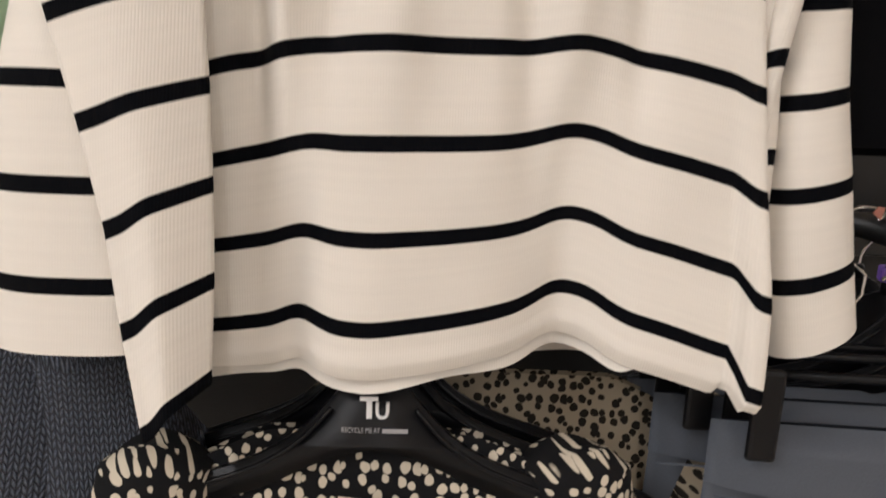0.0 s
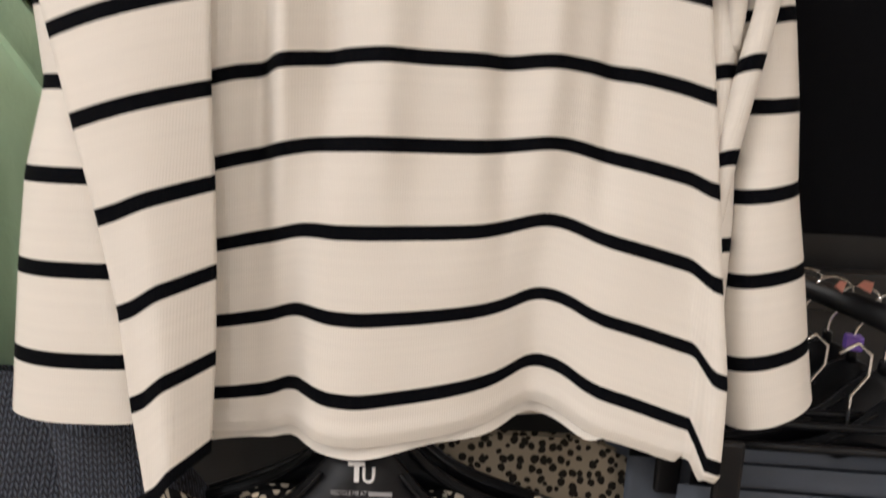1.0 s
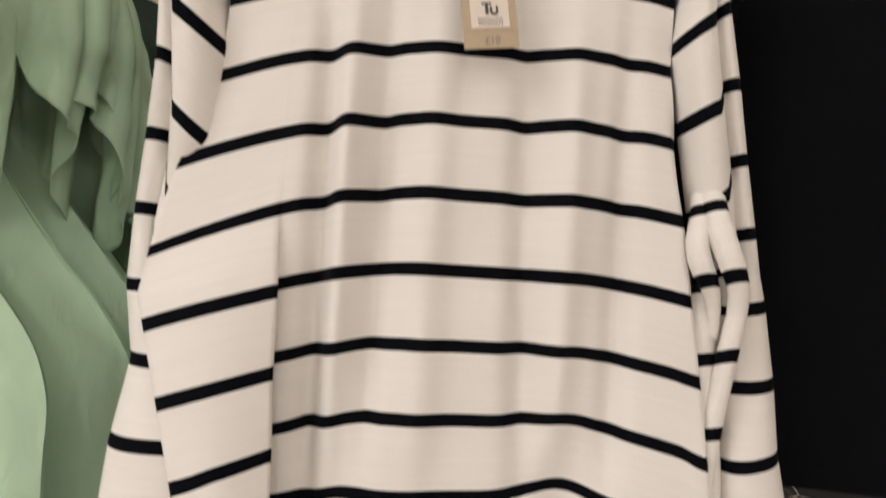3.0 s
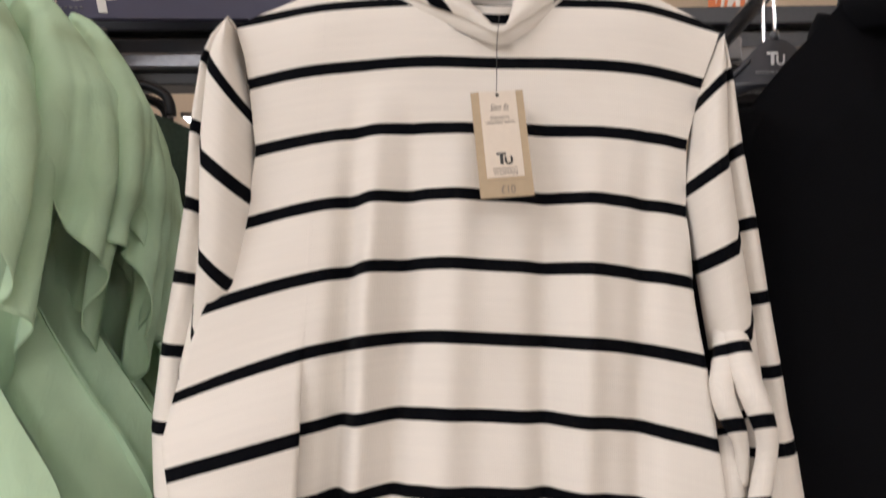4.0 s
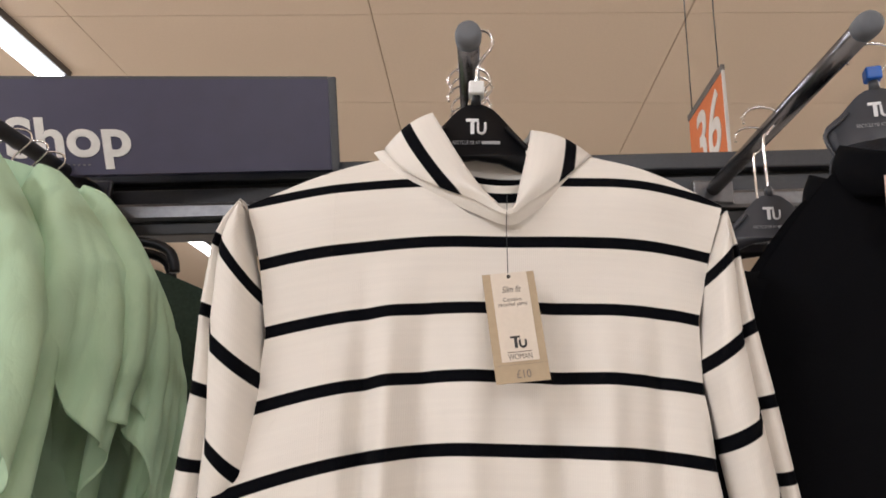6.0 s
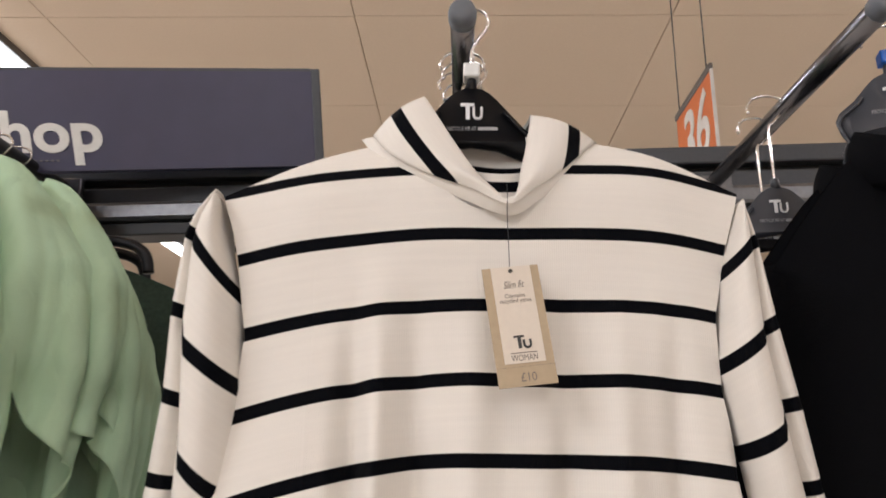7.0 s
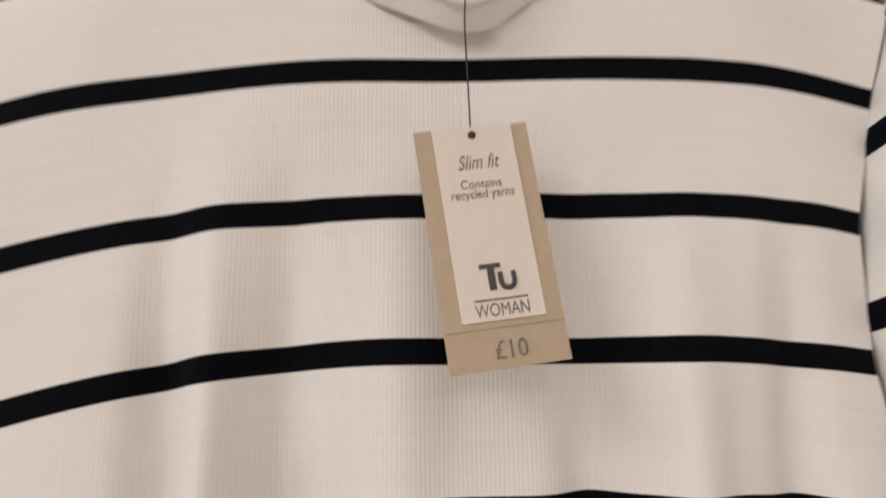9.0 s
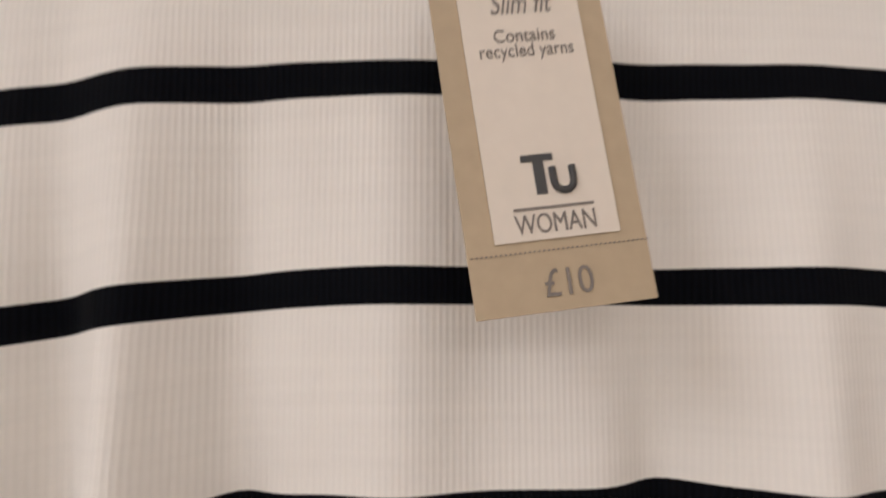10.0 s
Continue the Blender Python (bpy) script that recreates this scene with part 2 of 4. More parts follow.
def smooth_line(points, n):
    """n points of a smooth curve through points."""
    p = np.array(points, float)
    t = np.linspace(0, len(p) - 1, n)
    out = []
    for x in t:
        i = min(int(x), len(p) - 2)
        f = x - i
        a, b, c, d = p[max(i - 1, 0)], p[i], p[i + 1], p[min(i + 2, len(p) - 1)]
        out.append(0.5 * (2 * b + (c - a) * f + (2 * a - 5 * b + 4 * c - d) * f ** 2 + (3 * b - a - 3 * c + d) * f ** 3))
    return np.array(out)


def text_mesh(words, height, material, parent, m, name="lettering", depth=0.0006, bold=0.0, width=None, slant=0.0):
    c = bpy.data.curves.new(name, "FONT")
    c.body, c.size, c.extrude, c.offset, c.shear = words, height, depth, bold, slant
    c.align_x, c.align_y = "CENTER", "CENTER"
    tmp = bpy.data.objects.new(name, c)
    me = bpy.data.meshes.new_from_object(tmp)
    bpy.data.objects.remove(tmp)
    if width:
        xs = [v.co.x for v in me.vertices]
        k = width / (max(xs) - min(xs))
        for v in me.vertices:
            v.co.x *= k
    me.materials.append(material)
    ob = new(name, me)
    ob.parent = parent
    ob.matrix_basis = m
    return ob


def step(a, b, x):
    t = min(1.0, max(0.0, (x - a) / (b - a)))
    return t * t * (3 - 2 * t)


def bell(x, c, w):
    return math.exp(-((x - c) / w) ** 2)

# ---- the setting ----
def setting(name, bm, material, label):
    return tagged(part(name, bm, material, smooth=False), label, name.split("_")[0], kind="structure")


setting("floor", boxed((30, 30, 0.1), pose(0, 3, -0.05)), FLOOR, "pale beige shop floor")
setting("wall_north", boxed((30, 0.2, 4.0), pose(0, 18.1, 1.95)), WALL, "distant beige shop wall")
setting("wall_south", boxed((30, 0.2, 4.0), pose(0, -12.1, 1.95)), WALL, "beige shop wall behind")
setting("wall_east", boxed((0.2, 30.4, 4.0), pose(15.1, 3, 1.95)), WALL, "beige shop wall at the side")
setting("wall_west", boxed((0.2, 30.4, 4.0), pose(-15.1, 3, 1.95)), WALL, "beige shop wall at the side")


def ceiling_mesh():
    """Large beige boards with open joints between them, under one slab."""
    bm = box(bmesh.new(), (30.4, 30.4, 0.1), pose(0, 3, CEIL + 0.075))
    wide, deep = 1.9, 1.15
    for i in range(-8, 8):
        for j in range(-9, 15):
            x, y = (i + 0.5) * wide - 0.7, (j + 0.5) * deep - 0.25
            box(bm, (wide - 0.006, deep - 0.005, 0.03), pose(x, y, CEIL + 0.015 + 0.004 * ((i * 7 + j * 3) % 3 == 0)))
    return bm


setting("ceiling", ceiling_mesh(), CEILING, "beige ceiling of large flat boards")


def ceiling_light(x, y, length, turn=0.0):
    t = thing("ceiling_light", "lit white linear strip light under a beige ceiling", "light", pose(x, y, CEIL, 0, 0, turn), "ceiling strip lights")
    part("housing", boxed((0.24, length + 0.06, 0.05), pose(0, 0, -0.026), 0.004), RAIL_BRIGHT, t, smooth=False)
    part("diffuser", boxed((0.18, length, 0.025), pose(0, 0, -0.064), 0.006), TUBE, t, "glowing white diffuser", smooth=False)


# The added, unseen lamps get a housing and diffuser too.
for lx, ly in LAMPS:
    ceiling_light(lx, ly, 2.7)

ARM_Z = 1.75


# ---- the display stand ----
def display_stand():
    s = thing("display_stand", "charcoal metal clothes display stand with stacked crossbeams", "display stand")
    w = 4.4
    lean = pose(-0.4, 0, 1.726) @ pose(0, 0, 0, 0, -2.0, 0) @ pose(0.4, 0, -1.72)
    part("top_beam", boxed((w, 0.05, 0.026), lean @ pose(-0.1, 0.47, 1.783), 0.003), RAIL_PAINT, s, smooth=False)
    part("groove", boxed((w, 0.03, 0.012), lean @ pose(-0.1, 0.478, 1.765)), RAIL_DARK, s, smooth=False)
    part("middle_beam", boxed((w, 0.05, 0.026), lean @ pose(-0.1, 0.47, 1.746), 0.003), RAIL_PAINT, s, smooth=False)
    part("front_rail", boxed((w, 0.025, 0.028), lean @ pose(-0.1, 0.44, 1.7185), 0.006), RAIL_BRIGHT, s, "shiny grey front rail", smooth=False)
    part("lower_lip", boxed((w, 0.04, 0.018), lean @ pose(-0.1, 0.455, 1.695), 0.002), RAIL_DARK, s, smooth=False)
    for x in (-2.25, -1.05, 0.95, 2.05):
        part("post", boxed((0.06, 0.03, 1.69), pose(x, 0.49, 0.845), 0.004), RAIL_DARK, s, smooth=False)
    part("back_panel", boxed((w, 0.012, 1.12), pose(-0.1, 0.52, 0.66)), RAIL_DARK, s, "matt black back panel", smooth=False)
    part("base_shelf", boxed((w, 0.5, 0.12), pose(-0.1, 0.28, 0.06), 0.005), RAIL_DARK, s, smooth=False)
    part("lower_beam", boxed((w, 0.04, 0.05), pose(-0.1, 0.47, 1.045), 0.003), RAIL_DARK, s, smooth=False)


display_stand()


def hanging_arm(x, y0, z, y1=0.425, r=0.0098, material=GUNMETAL):
    a = thing("hanging_arm", "dark metal display arm with a grey rubber end cap", "display arm", pose(x, 0, z), "display arms")
    part("tube", rod(bmesh.new(), [(0, y1, 0), (0, (y0 + y1) / 2, 0), (0, y0, 0)], r, 20), material, a)
    part("cap", rod(bmesh.new(), [(0, y0 + 0.004, 0), (0, y0 - 0.006, 0), (0, y0 - 0.011, 0), (0, y0 - 0.0125, 0)], [r * 1.12, r * 1.16, r * 1.02, r * 0.7], 20), CAP, a, "grey rubber end cap")
    part("bracket", boxed((0.055, 0.012, 0.034), pose(0, y1 + 0.004, -0.004), 0.003), RAIL_BRIGHT, a, "bright metal bracket", smooth=False)


hanging_arm(-0.028, 0.030, ARM_Z)
hanging_arm(0.302, 0.036, 1.762)
hanging_arm(-0.575, 0.040, 1.755, material=RAIL_DARK)
hanging_arm(-0.030, 0.045, 1.045)
hanging_arm(0.345, 0.040, 1.10, material=RAIL_DARK)
hanging_arm(-0.40, 0.040, 1.06, material=RAIL_DARK)


# ---- hangers ----
def hanger(x, y, z, turn=0.0, material=BLACK_PLASTIC, cube=None, arm=None, label="black plastic clothes hanger with white print and a chrome hook", reach=0.19, drop=0.0, loop=1.0, printed=True):
    """x, y, z is the top of the hanger's crown; arm is the height of the bar over it."""
    h = thing("clothes_hanger", label, "hanger", pose(x, y, z, 0, 0, turn), "clothes hangers")
    k = reach / 0.19
    up = [(0, 0), (0.014, -0.006), (0.03, -0.024), (0.045, -0.040), (0.07 * k, -0.056 - 0.3 * drop), (0.11 * k, -0.071 - 0.6 * drop), (0.15 * k, -0.086 - 0.85 * drop), (0.19 * k, -0.104 - drop)]
    low = [(0.185 * k, -0.113 - drop), (0.15 * k, -0.102 - 0.85 * drop), (0.11 * k, -0.089 - 0.6 * drop), (0.07 * k, -0.077 - 0.3 * drop), (0.04, -0.062), (0.02, -0.053)]
    u = smooth_line(up, 22)
    l = smooth_line(low, 14)
    right = [tuple(p) for p in u] + [tuple(p) for p in l]
    outline = right + [(0, -0.050)] + [(-a, b) for a, b in right[:0:-1]]
    body = part("body", plate(outline, 0.007, 0.0012), material, h, smooth=True)
    ridge = [(a, -0.0008, b - 0.005) for a, b in u[5:-1]]
    for side in (1, -1):
        part("ridge", rod(bmesh.new(), [(side * a, b, c) for a, b, c in ridge], 0.0016, 6), material, body)
    top = (arm if arm else z + 0.052) - z
    hook = [(0, 0.0035, -0.004), (0, 0.0035, top - 0.026), (0.004 * loop, 0.0035, top - 0.016), (0.013 * loop, 0.0035, top - 0.002), (0.0135 * loop, 0.0035, top + 0.006), (0.009 * loop, 0.0035, top + 0.012),
            (0, 0.0035, top + 0.0145), (-0.009 * loop, 0.0035, top + 0.012), (-0.014 * loop, 0.0035, top + 0.004), (-0.0135 * loop, 0.0035, top - 0.004)]
    part("hook", rod(bmesh.new(), smooth_line(hook, 34), 0.0013, 8), CHROME, h, "bent chrome wire hook")
    part("neck", rod(bmesh.new(), [(0, 0.0035, -0.003), (0, 0.0035, 0.006), (0, 0.0035, 0.008)], [0.0045, 0.004, 0.003], 12), material, h)
    if printed:
        part("logo_bar", boxed((0.0105, 0.0006, 0.0026), pose(-0.003, -0.0004, -0.0165)), WHITE_PRINT, body, smooth=False)
        part("logo_stem", boxed((0.0032, 0.0006, 0.0110), pose(-0.0028, -0.0004, -0.0232)), WHITE_PRINT, body, smooth=False)
        cup = smooth_line([(0.0018, -0.0185), (0.002, -0.0262), (0.0048, -0.0282), (0.0076, -0.0262), (0.0078, -0.0185)], 16)
        part("logo_cup", rod(bmesh.new(), [(a, -0.0003, b) for a, b in cup], 0.0011, 6), WHITE_PRINT, body)
        text_mesh("RECYCLE ME AT", 0.0045, PALE_PRINT, body, pose(-0.0075, -0.0002, -0.0365, 90), depth=0.0003, width=0.0225)
        part("print_bar", boxed((0.0150, 0.0006, 0.0026), pose(0.0125, -0.0003, -0.0365)), PALE_PRINT, body, smooth=False)
    if cube:
        part("size_cube", boxed((0.013, 0.013, 0.012), pose(0, 0.0035, 0.013), 0.0015), cube, h, "moulded plastic size cube", smooth=False)
    return h


# ---- the striped jumper ----
ROW = list(range(1, 12))
MID_Z = (1.564, 1.5145, 1.4658, 1.4160, 1.3645, 1.3120, 1.2600, 1.2090, 1.1555, 1.1020, 1.0510)


def mid_z(v):
    if v < 1:
        return 1.564 + 0.0492 * (1 - v)
    if v > 11:
        return 1.051 - 0.0520 * (v - 11)
    return float(np.interp(v, ROW, MID_Z))


def sag_left(x, v):
    a = np.interp(v, (0, 1, 5, 6, 8, 9, 10, 11), (0.014, 0.018, 0.037, 0.038, 0.034, 0.024, 0.010, 0.0))
    return float(a) * max(0.0, (-x - 0.02) / 0.16) ** 1.8


def sag_right(x, v):
    a = np.interp(v, (0, 3, 4, 6, 8, 12), (0.013, 0.009, 0.0095, 0.013, 0.014, 0.010))
    return float(a) * max(0.0, (x - 0.08) / 0.09) ** 1.6


FOLD_X = (-0.14, -0.12, -0.095, -0.074, -0.060, -0.035, 0.0, 0.03, 0.058, 0.076, 0.093, 0.114, 0.14, 0.17, 0.2)
LIFT_X = (-0.14, -0.122, -0.093, -0.072, -0.061, -0.052, -0.03, 0.005, 0.054, 0.076, 0.094, 0.112, 0.138, 0.16, 0.2)
LIFT_Z = (-0.006, -0.003, 0.002, 0.0125, 0.0135, 0.0085, 0.0070, 0.0100, 0.0165, 0.0255, 0.0250, 0.0165, 0.0135, 0.0100, 0.006)
FOLD_Y = (0.012, 0.008, 0.004, 0.000, -0.026, -0.028, -0.018, -0.008, 0.006, 0.021, 0.012, -0.003, -0.006, -0.008, -0.008)


def hem_fold(x):
    return sum(float(np.interp(x + d, FOLD_X, FOLD_Y)) for d in (-0.006, -0.003, 0, 0.003, 0.006)) / 5


def hem_lift(x, v):
    g = float(np.interp(v, (6.5, 8, 9, 10, 11, 12), (0, 0.14, 0.36, 0.64, 1.0, 0.80)))
    crest = 0.0045 * bell(x, 0.078, 0.026) * step(6.5, 9, v) * (1 - 0.6 * step(9.6, 11, v))
    return crest + g * sum(float(np.interp(x + d, LIFT_X, LIFT_Z)) for d in (-0.005, 0, 0.005)) / 3


def cloth_y(x, v):
    """Depth of the front of the jumper: a flat chest, soft drapes, deep folds at the hem."""
    y = 0.004 + hem_fold(x) * max(0.0, (v - 5.2) / 6.3) ** 1.5
    soft = step(1.0, 4.6, v) * (1 - 0.9 * step(7.0, 9.8, v))
    y += 2.6 * soft * (0.0055 * bell(x, -0.098, 0.0085) - 0.005 * bell(x, -0.080, 0.0090) + 0.004 * bell(x, -0.056, 0.0085)
                       - 0.003 * bell(x, -0.02, 0.014) + 0.0045 * bell(x, 0.035 + 0.002 * v, 0.010) - 0.004 * bell(x, 0.075, 0.012) + 0.004 * bell(x, 0.112, 0.0095))
    y += 0.012 * step(0.10, 0.17, x) * (1 - step(3, 6, v)) + 0.01 * step(-0.12, -0.2, x) * (1 - step(2.5, 5, v))
    if v < 0.4:
        y += 0.050 * ((0.4 - v) / 1.4) ** 1.8
    y += 0.0012 * math.sin(61 * x + 1.7 * v) * math.sin(0.9 * v)
    return y


L_V = (-1.2, 0, 0.5, 1, 2, 3, 3.4, 4, 4.6, 5, 5.6, 6, 7, 8, 9, 10, 11, 12)
L_X = (-0.11, -0.199, -0.189, -0.182, -0.172, -0.176, -0.190, -0.206, -0.218, -0.222, -0.224, -0.214, -0.194, -0.177, -0.163, -0.156, -0.147, -0.142)
L_Y = (0.05, 0.020, 0.016, 0.012, 0.006, 0.004, 0.004, 0.004, 0.002, 0.000, -0.008, -0.015, -0.030, -0.038, -0.044, -0.046, -0.047, -0.047)
L_Z = (5, 6, 7, 8, 9, 10, 11, 12), (1.309, 1.2590, 1.2115, 1.161, 1.110, 1.059, 1.003, 0.953)
F_V = (0, 5, 6, 7, 8, 9, 10, 11, 12)
F_X = (-0.128, -0.126, -0.119, -0.117, -0.113, -0.110, -0.109, -0.111, -0.113)
F_Y = (0, 0, -0.009, -0.015, -0.020, -0.026, -0.030, -0.032, -0.032)
F_DZ = (0, 0.0, 0.005, 0.009, 0.013, 0.014, 0.015, 0.020, 0.021)
R_V = (-1.2, 0, 1, 2, 3, 4, 5, 6, 7, 8, 9, 10, 11, 12)
R_X = (0.08, 0.168, 0.1525, 0.1415, 0.142, 0.150, 0.161, 0.168, 0.177, 0.184, 0.190, 0.195, 0.195, 0.192)


def at_v(v, xs, ys):
    return float(np.interp(v, xs, ys))


def shoulder_top(x):
    """The cloth row at which the shoulder seam lies."""
    c = (x + 0.016) / 0.185
    neckline = 0.64 - 1.5 * ((x + 0.010) / 0.062) ** 2
    return max(-1.0 + 1.04 * min(1.0, abs(c)) ** 1.25, neckline)


def main_point(x, v):
    z = mid_z(v) - sag_left(x, v) - sag_right(x, v) + hem_lift(x, v)
    y = cloth_y(x, v)
    xr = at_v(v, R_V, R_X)
    steep = 0.006 * step(9, 11, v)
    lip = step(xr - 0.026 + steep, xr - 0.010 - steep, x) * step(6.0, 10, v)
    z -= at_v(v, (6, 8, 9, 10, 11, 12), (0.004, 0.005, 0.007, 0.011, 0.016, 0.016)) * lip
    y += -0.018 * lip * step(7, 11, v) + 0.030 * step(xr - 0.008, xr + 0.002, x) ** 2 * step(3.2, 5, v)
    return x, y, z


def jumper_front():
    rows, uvs = [], []
    n_v = 190
    for i in range(n_v + 1):
        s = i / n_v
        row, uv = [], []
        for j in range(25):
            q = j / 24
            v0 = -1.2 + 12.75 * s
            xl, xf = at_v(v0, L_V, L_X), at_v(v0, F_V, F_X)
            x = xl + (xf - xl) * q
            v = max(v0, shoulder_top(x)) if v0 < 1 else v0
            v = min(v, 11.07)
            ps = step(4.2, 6.0, v)
            mx = main_point(x, v)
            zl, zf = at_v(v, *L_Z), mid_z(v) - sag_left(xf, v) - at_v(v, F_V, F_DZ)
            ridge = 0.006 * (step(0.20, 0.55, q) - 0.4 * q) * step(6.5, 10.5, v)
            zp = zl + (zf - zl) * q ** (1.0 - 0.1 * ps) + ridge
            yp = at_v(v, L_V, L_Y) * (1 - q) + at_v(v, F_V, F_Y) * q - 0.010 * math.sin(math.pi * q) * ps - ridge
            y = mx[1] + (yp - mx[1]) * ps
            z = mx[2] + (zp - mx[2]) * ps
            y += 0.035 * (1 - step(0, 0.10, q)) ** 2 * step(3.2, 5, v)
            row.append((x, y, z))
            uv.append((x, v))
        xf, w = at_v(v0, F_V, F_X), 0.026 * step(5.0, 8.5, v0)
        xs = xf + 0.003 * (1 - step(4.6, 6.0, v0)) - w
        vs = max(v0, shoulder_top(xf)) if v0 < 1 else v0
        near, far = row[24], main_point(xs, min(vs, 11.55))
        for q in (0.25, 0.5, 0.75):
            c = 0.5 - 0.5 * math.cos(math.pi * q)
            c = q + (c - q) * step(5.0, 8.5, v0)
            row.append(tuple(n + (f - n) * k for n, f, k in zip(near, far, (q, c, q))))
            uv.append((xf - 0.002 * q, vs))
        for j in range(111):
            q = j / 110
            xr = at_v(v0, R_V, R_X)
            x = xs + (xr - xs) * q
            v = max(v0, shoulder_top(x)) if v0 < 1 else v0
            v = v - 0.33 * step(xr - 0.026, xr - 0.012, x) * step(10.9, 11.55, v)
            p = main_point(x, v)
            roll = step(11.42, 11.55, v0)
            row.append((p[0], p[1] + 0.004 * roll - 0.0016 * bell(v, 11.33, 0.03) + 0.0010 * bell(v, 11.26, 0.03), p[2]))
            uv.append((x, v if v > 11.7 else min(v, 11.7)))
        rows.append(row)
        uvs.append(uv)
    return sheet(rows, uvs)


def hem_band():
    """The turned-up inner edge of the hem, a little longer than the face."""
    rows, uvs = [], []
    for i in range(7):
        row, uv = [], []
        for j in range(91):
            x = -0.130 + 0.284 * j / 90
            v = 11.25 + 0.44 * i / 6 * (1 - step(0.110, 0.150, x))
            p = main_point(x, v)
            row.append((p[0], p[1] + 0.010 + 0.002 * math.sin(95 * x) - 0.003 * step(4, 6, i), p[2] + 0.0015 * math.sin(60 * x + 1)))
            uv.append((x, 11.5))
        rows.append(row)
        uvs.append(uv)
    return sheet(rows, uvs)


def jumper_back():
    rows, uvs = [], []
    for i in range(61):
        v0 = -0.9 + 12.6 * i / 60
        row, uv = [], []
        for j in range(41):
            xl = max(at_v(v0, L_V, L_X), -0.205) if v0 < 6 else -0.198
            x = xl + (at_v(v0, R_V, R_X) + 0.022 * step(4, 6.5, v0) - xl) * j / 40
            v = max(v0, shoulder_top(x))
            e = abs(2 * j / 40 - 1)
            y = 0.085 - 0.03 * e ** 4 - 0.03 * max(0.0, (0.6 - v) / 1.4) + 0.006 * math.sin(70 * x) * step(4, 11, v)
            row.append((x, y, mid_z(v) - sag_left(x, v) - sag_right(x, v) - 0.030 * step(0.12, 0.19, -x) * step(8, 11.7, v)))
            uv.append((x, v))
        rows.append(row)
        uvs.append(uv)
    return sheet(rows, uvs)


def sleeve(table, name_rows, lobe_skew, step_rows, hem_tilt, edge_back):
    """A limp sleeve: an outer and an inner lobe with a crease between. table rows: v, z, outer, crease, inner, y."""
    cols = np.array(table, float)
    v_all = np.linspace(cols[0, 0], cols[-1, 0], 120)
    rows, uvs = [], []
    for v in v_all:
        z, xo, xc, xi, yy = (float(np.interp(v, cols[:, 0], cols[:, k])) for k in range(1, 6))
        drop = at_v(v, *step_rows)
        skew_o, skew_i = at_v(v, *name_rows), at_v(v, *lobe_skew)
        depth = at_v(v, (0, 5, 6.6, 11), (1.0, 1.0, 0.0, 0.0))
        row, uv = [], []
        for j in range(15):
            q = j / 14
            bulge = depth * max(0.0, math.sin(math.pi * q)) ** 0.7 + (1 - depth) * math.sin(math.pi * q / 2) ** 0.7
            row.append((xo + (xc - xo) * q, yy - 0.008 * bulge + 0.010 * (1 - q) ** 3 + 0.004 * q ** 4 * depth, z + skew_o * q))
            uv.append((xo + (xc - xo) * q, v))
        for j in range(1, 19):
            q = j / 18
            bulge = depth * (math.sin(math.pi * (0.12 + 0.88 * q)) ** 0.7 if q < 1 else 0) + (1 - depth) * max(0.0, math.cos(math.pi * q / 2)) ** 0.7
            x = xc + (xi - xc) * q
            row.append((x, yy - (0.008 + 0.005 * depth) * bulge - 0.003 * depth + edge_back * q ** 5, z + skew_o - drop * step(0, 0.12, q) + skew_i * q))
            uv.append((x, v))
        for j in range(1, 16):
            q = j / 16
            a, b = row[32], row[0]
            row.append((a[0] + (b[0] - a[0]) * q, a[1] + (b[1] - a[1]) * q + 0.022 * math.sin(math.pi * q), a[2] + (b[2] - a[2]) * q - hem_tilt * math.sin(math.pi * q) * step(10, 11, v)))
            uv.append((a[0] + (b[0] - a[0]) * q, v))
        run, walked = 0.0, []
        for k, p in enumerate(row):
            run += math.dist(p[:2], row[k - 1][:2]) if k else 0.0
            walked.append((run, uv[k][1]))
        rows.append(row)
        uvs.append(walked)
    tip = tuple(np.mean(np.array(rows[0]), axis=0) + np.array((0, 0.004, 0.003)))
    rows.insert(0, [tuple(0.35 * np.array(p) + 0.65 * np.array(tip)) for p in rows[0]])
    rows.insert(0, [tip] * len(rows[0]))
    uvs = [uvs[0], uvs[0]] + uvs
    return sheet(rows, uvs, closed=True)


LEFT_SLEEVE = ((0.35, 1.600, -0.203, -0.201, -0.196, 0.016), (0.7, 1.583, -0.214, -0.207, -0.186, 0.010), (1, 1.566, -0.2205, -0.211, -0.177, 0.008), (2, 1.5115, -0.2245, -0.211, -0.1705, 0.006),
               (3, 1.4555, -0.228, -0.2085, -0.1735, 0.014), (4, 1.4005, -0.242, -0.216, -0.200, 0.036), (5, 1.3445, -0.247, -0.224, -0.206, 0.038), (6, 1.287, -0.246, -0.218, -0.19, 0.030),
               (7, 1.2365, -0.2275, -0.196, -0.166, 0.006), (8, 1.184, -0.2285, -0.19, -0.152, -0.016), (9, 1.131, -0.2325, -0.187, -0.146, -0.020), (10, 1.0785, -0.236, -0.186, -0.142, -0.022),
               (10.72, 1.0405, -0.239, -0.188, -0.142, -0.022))
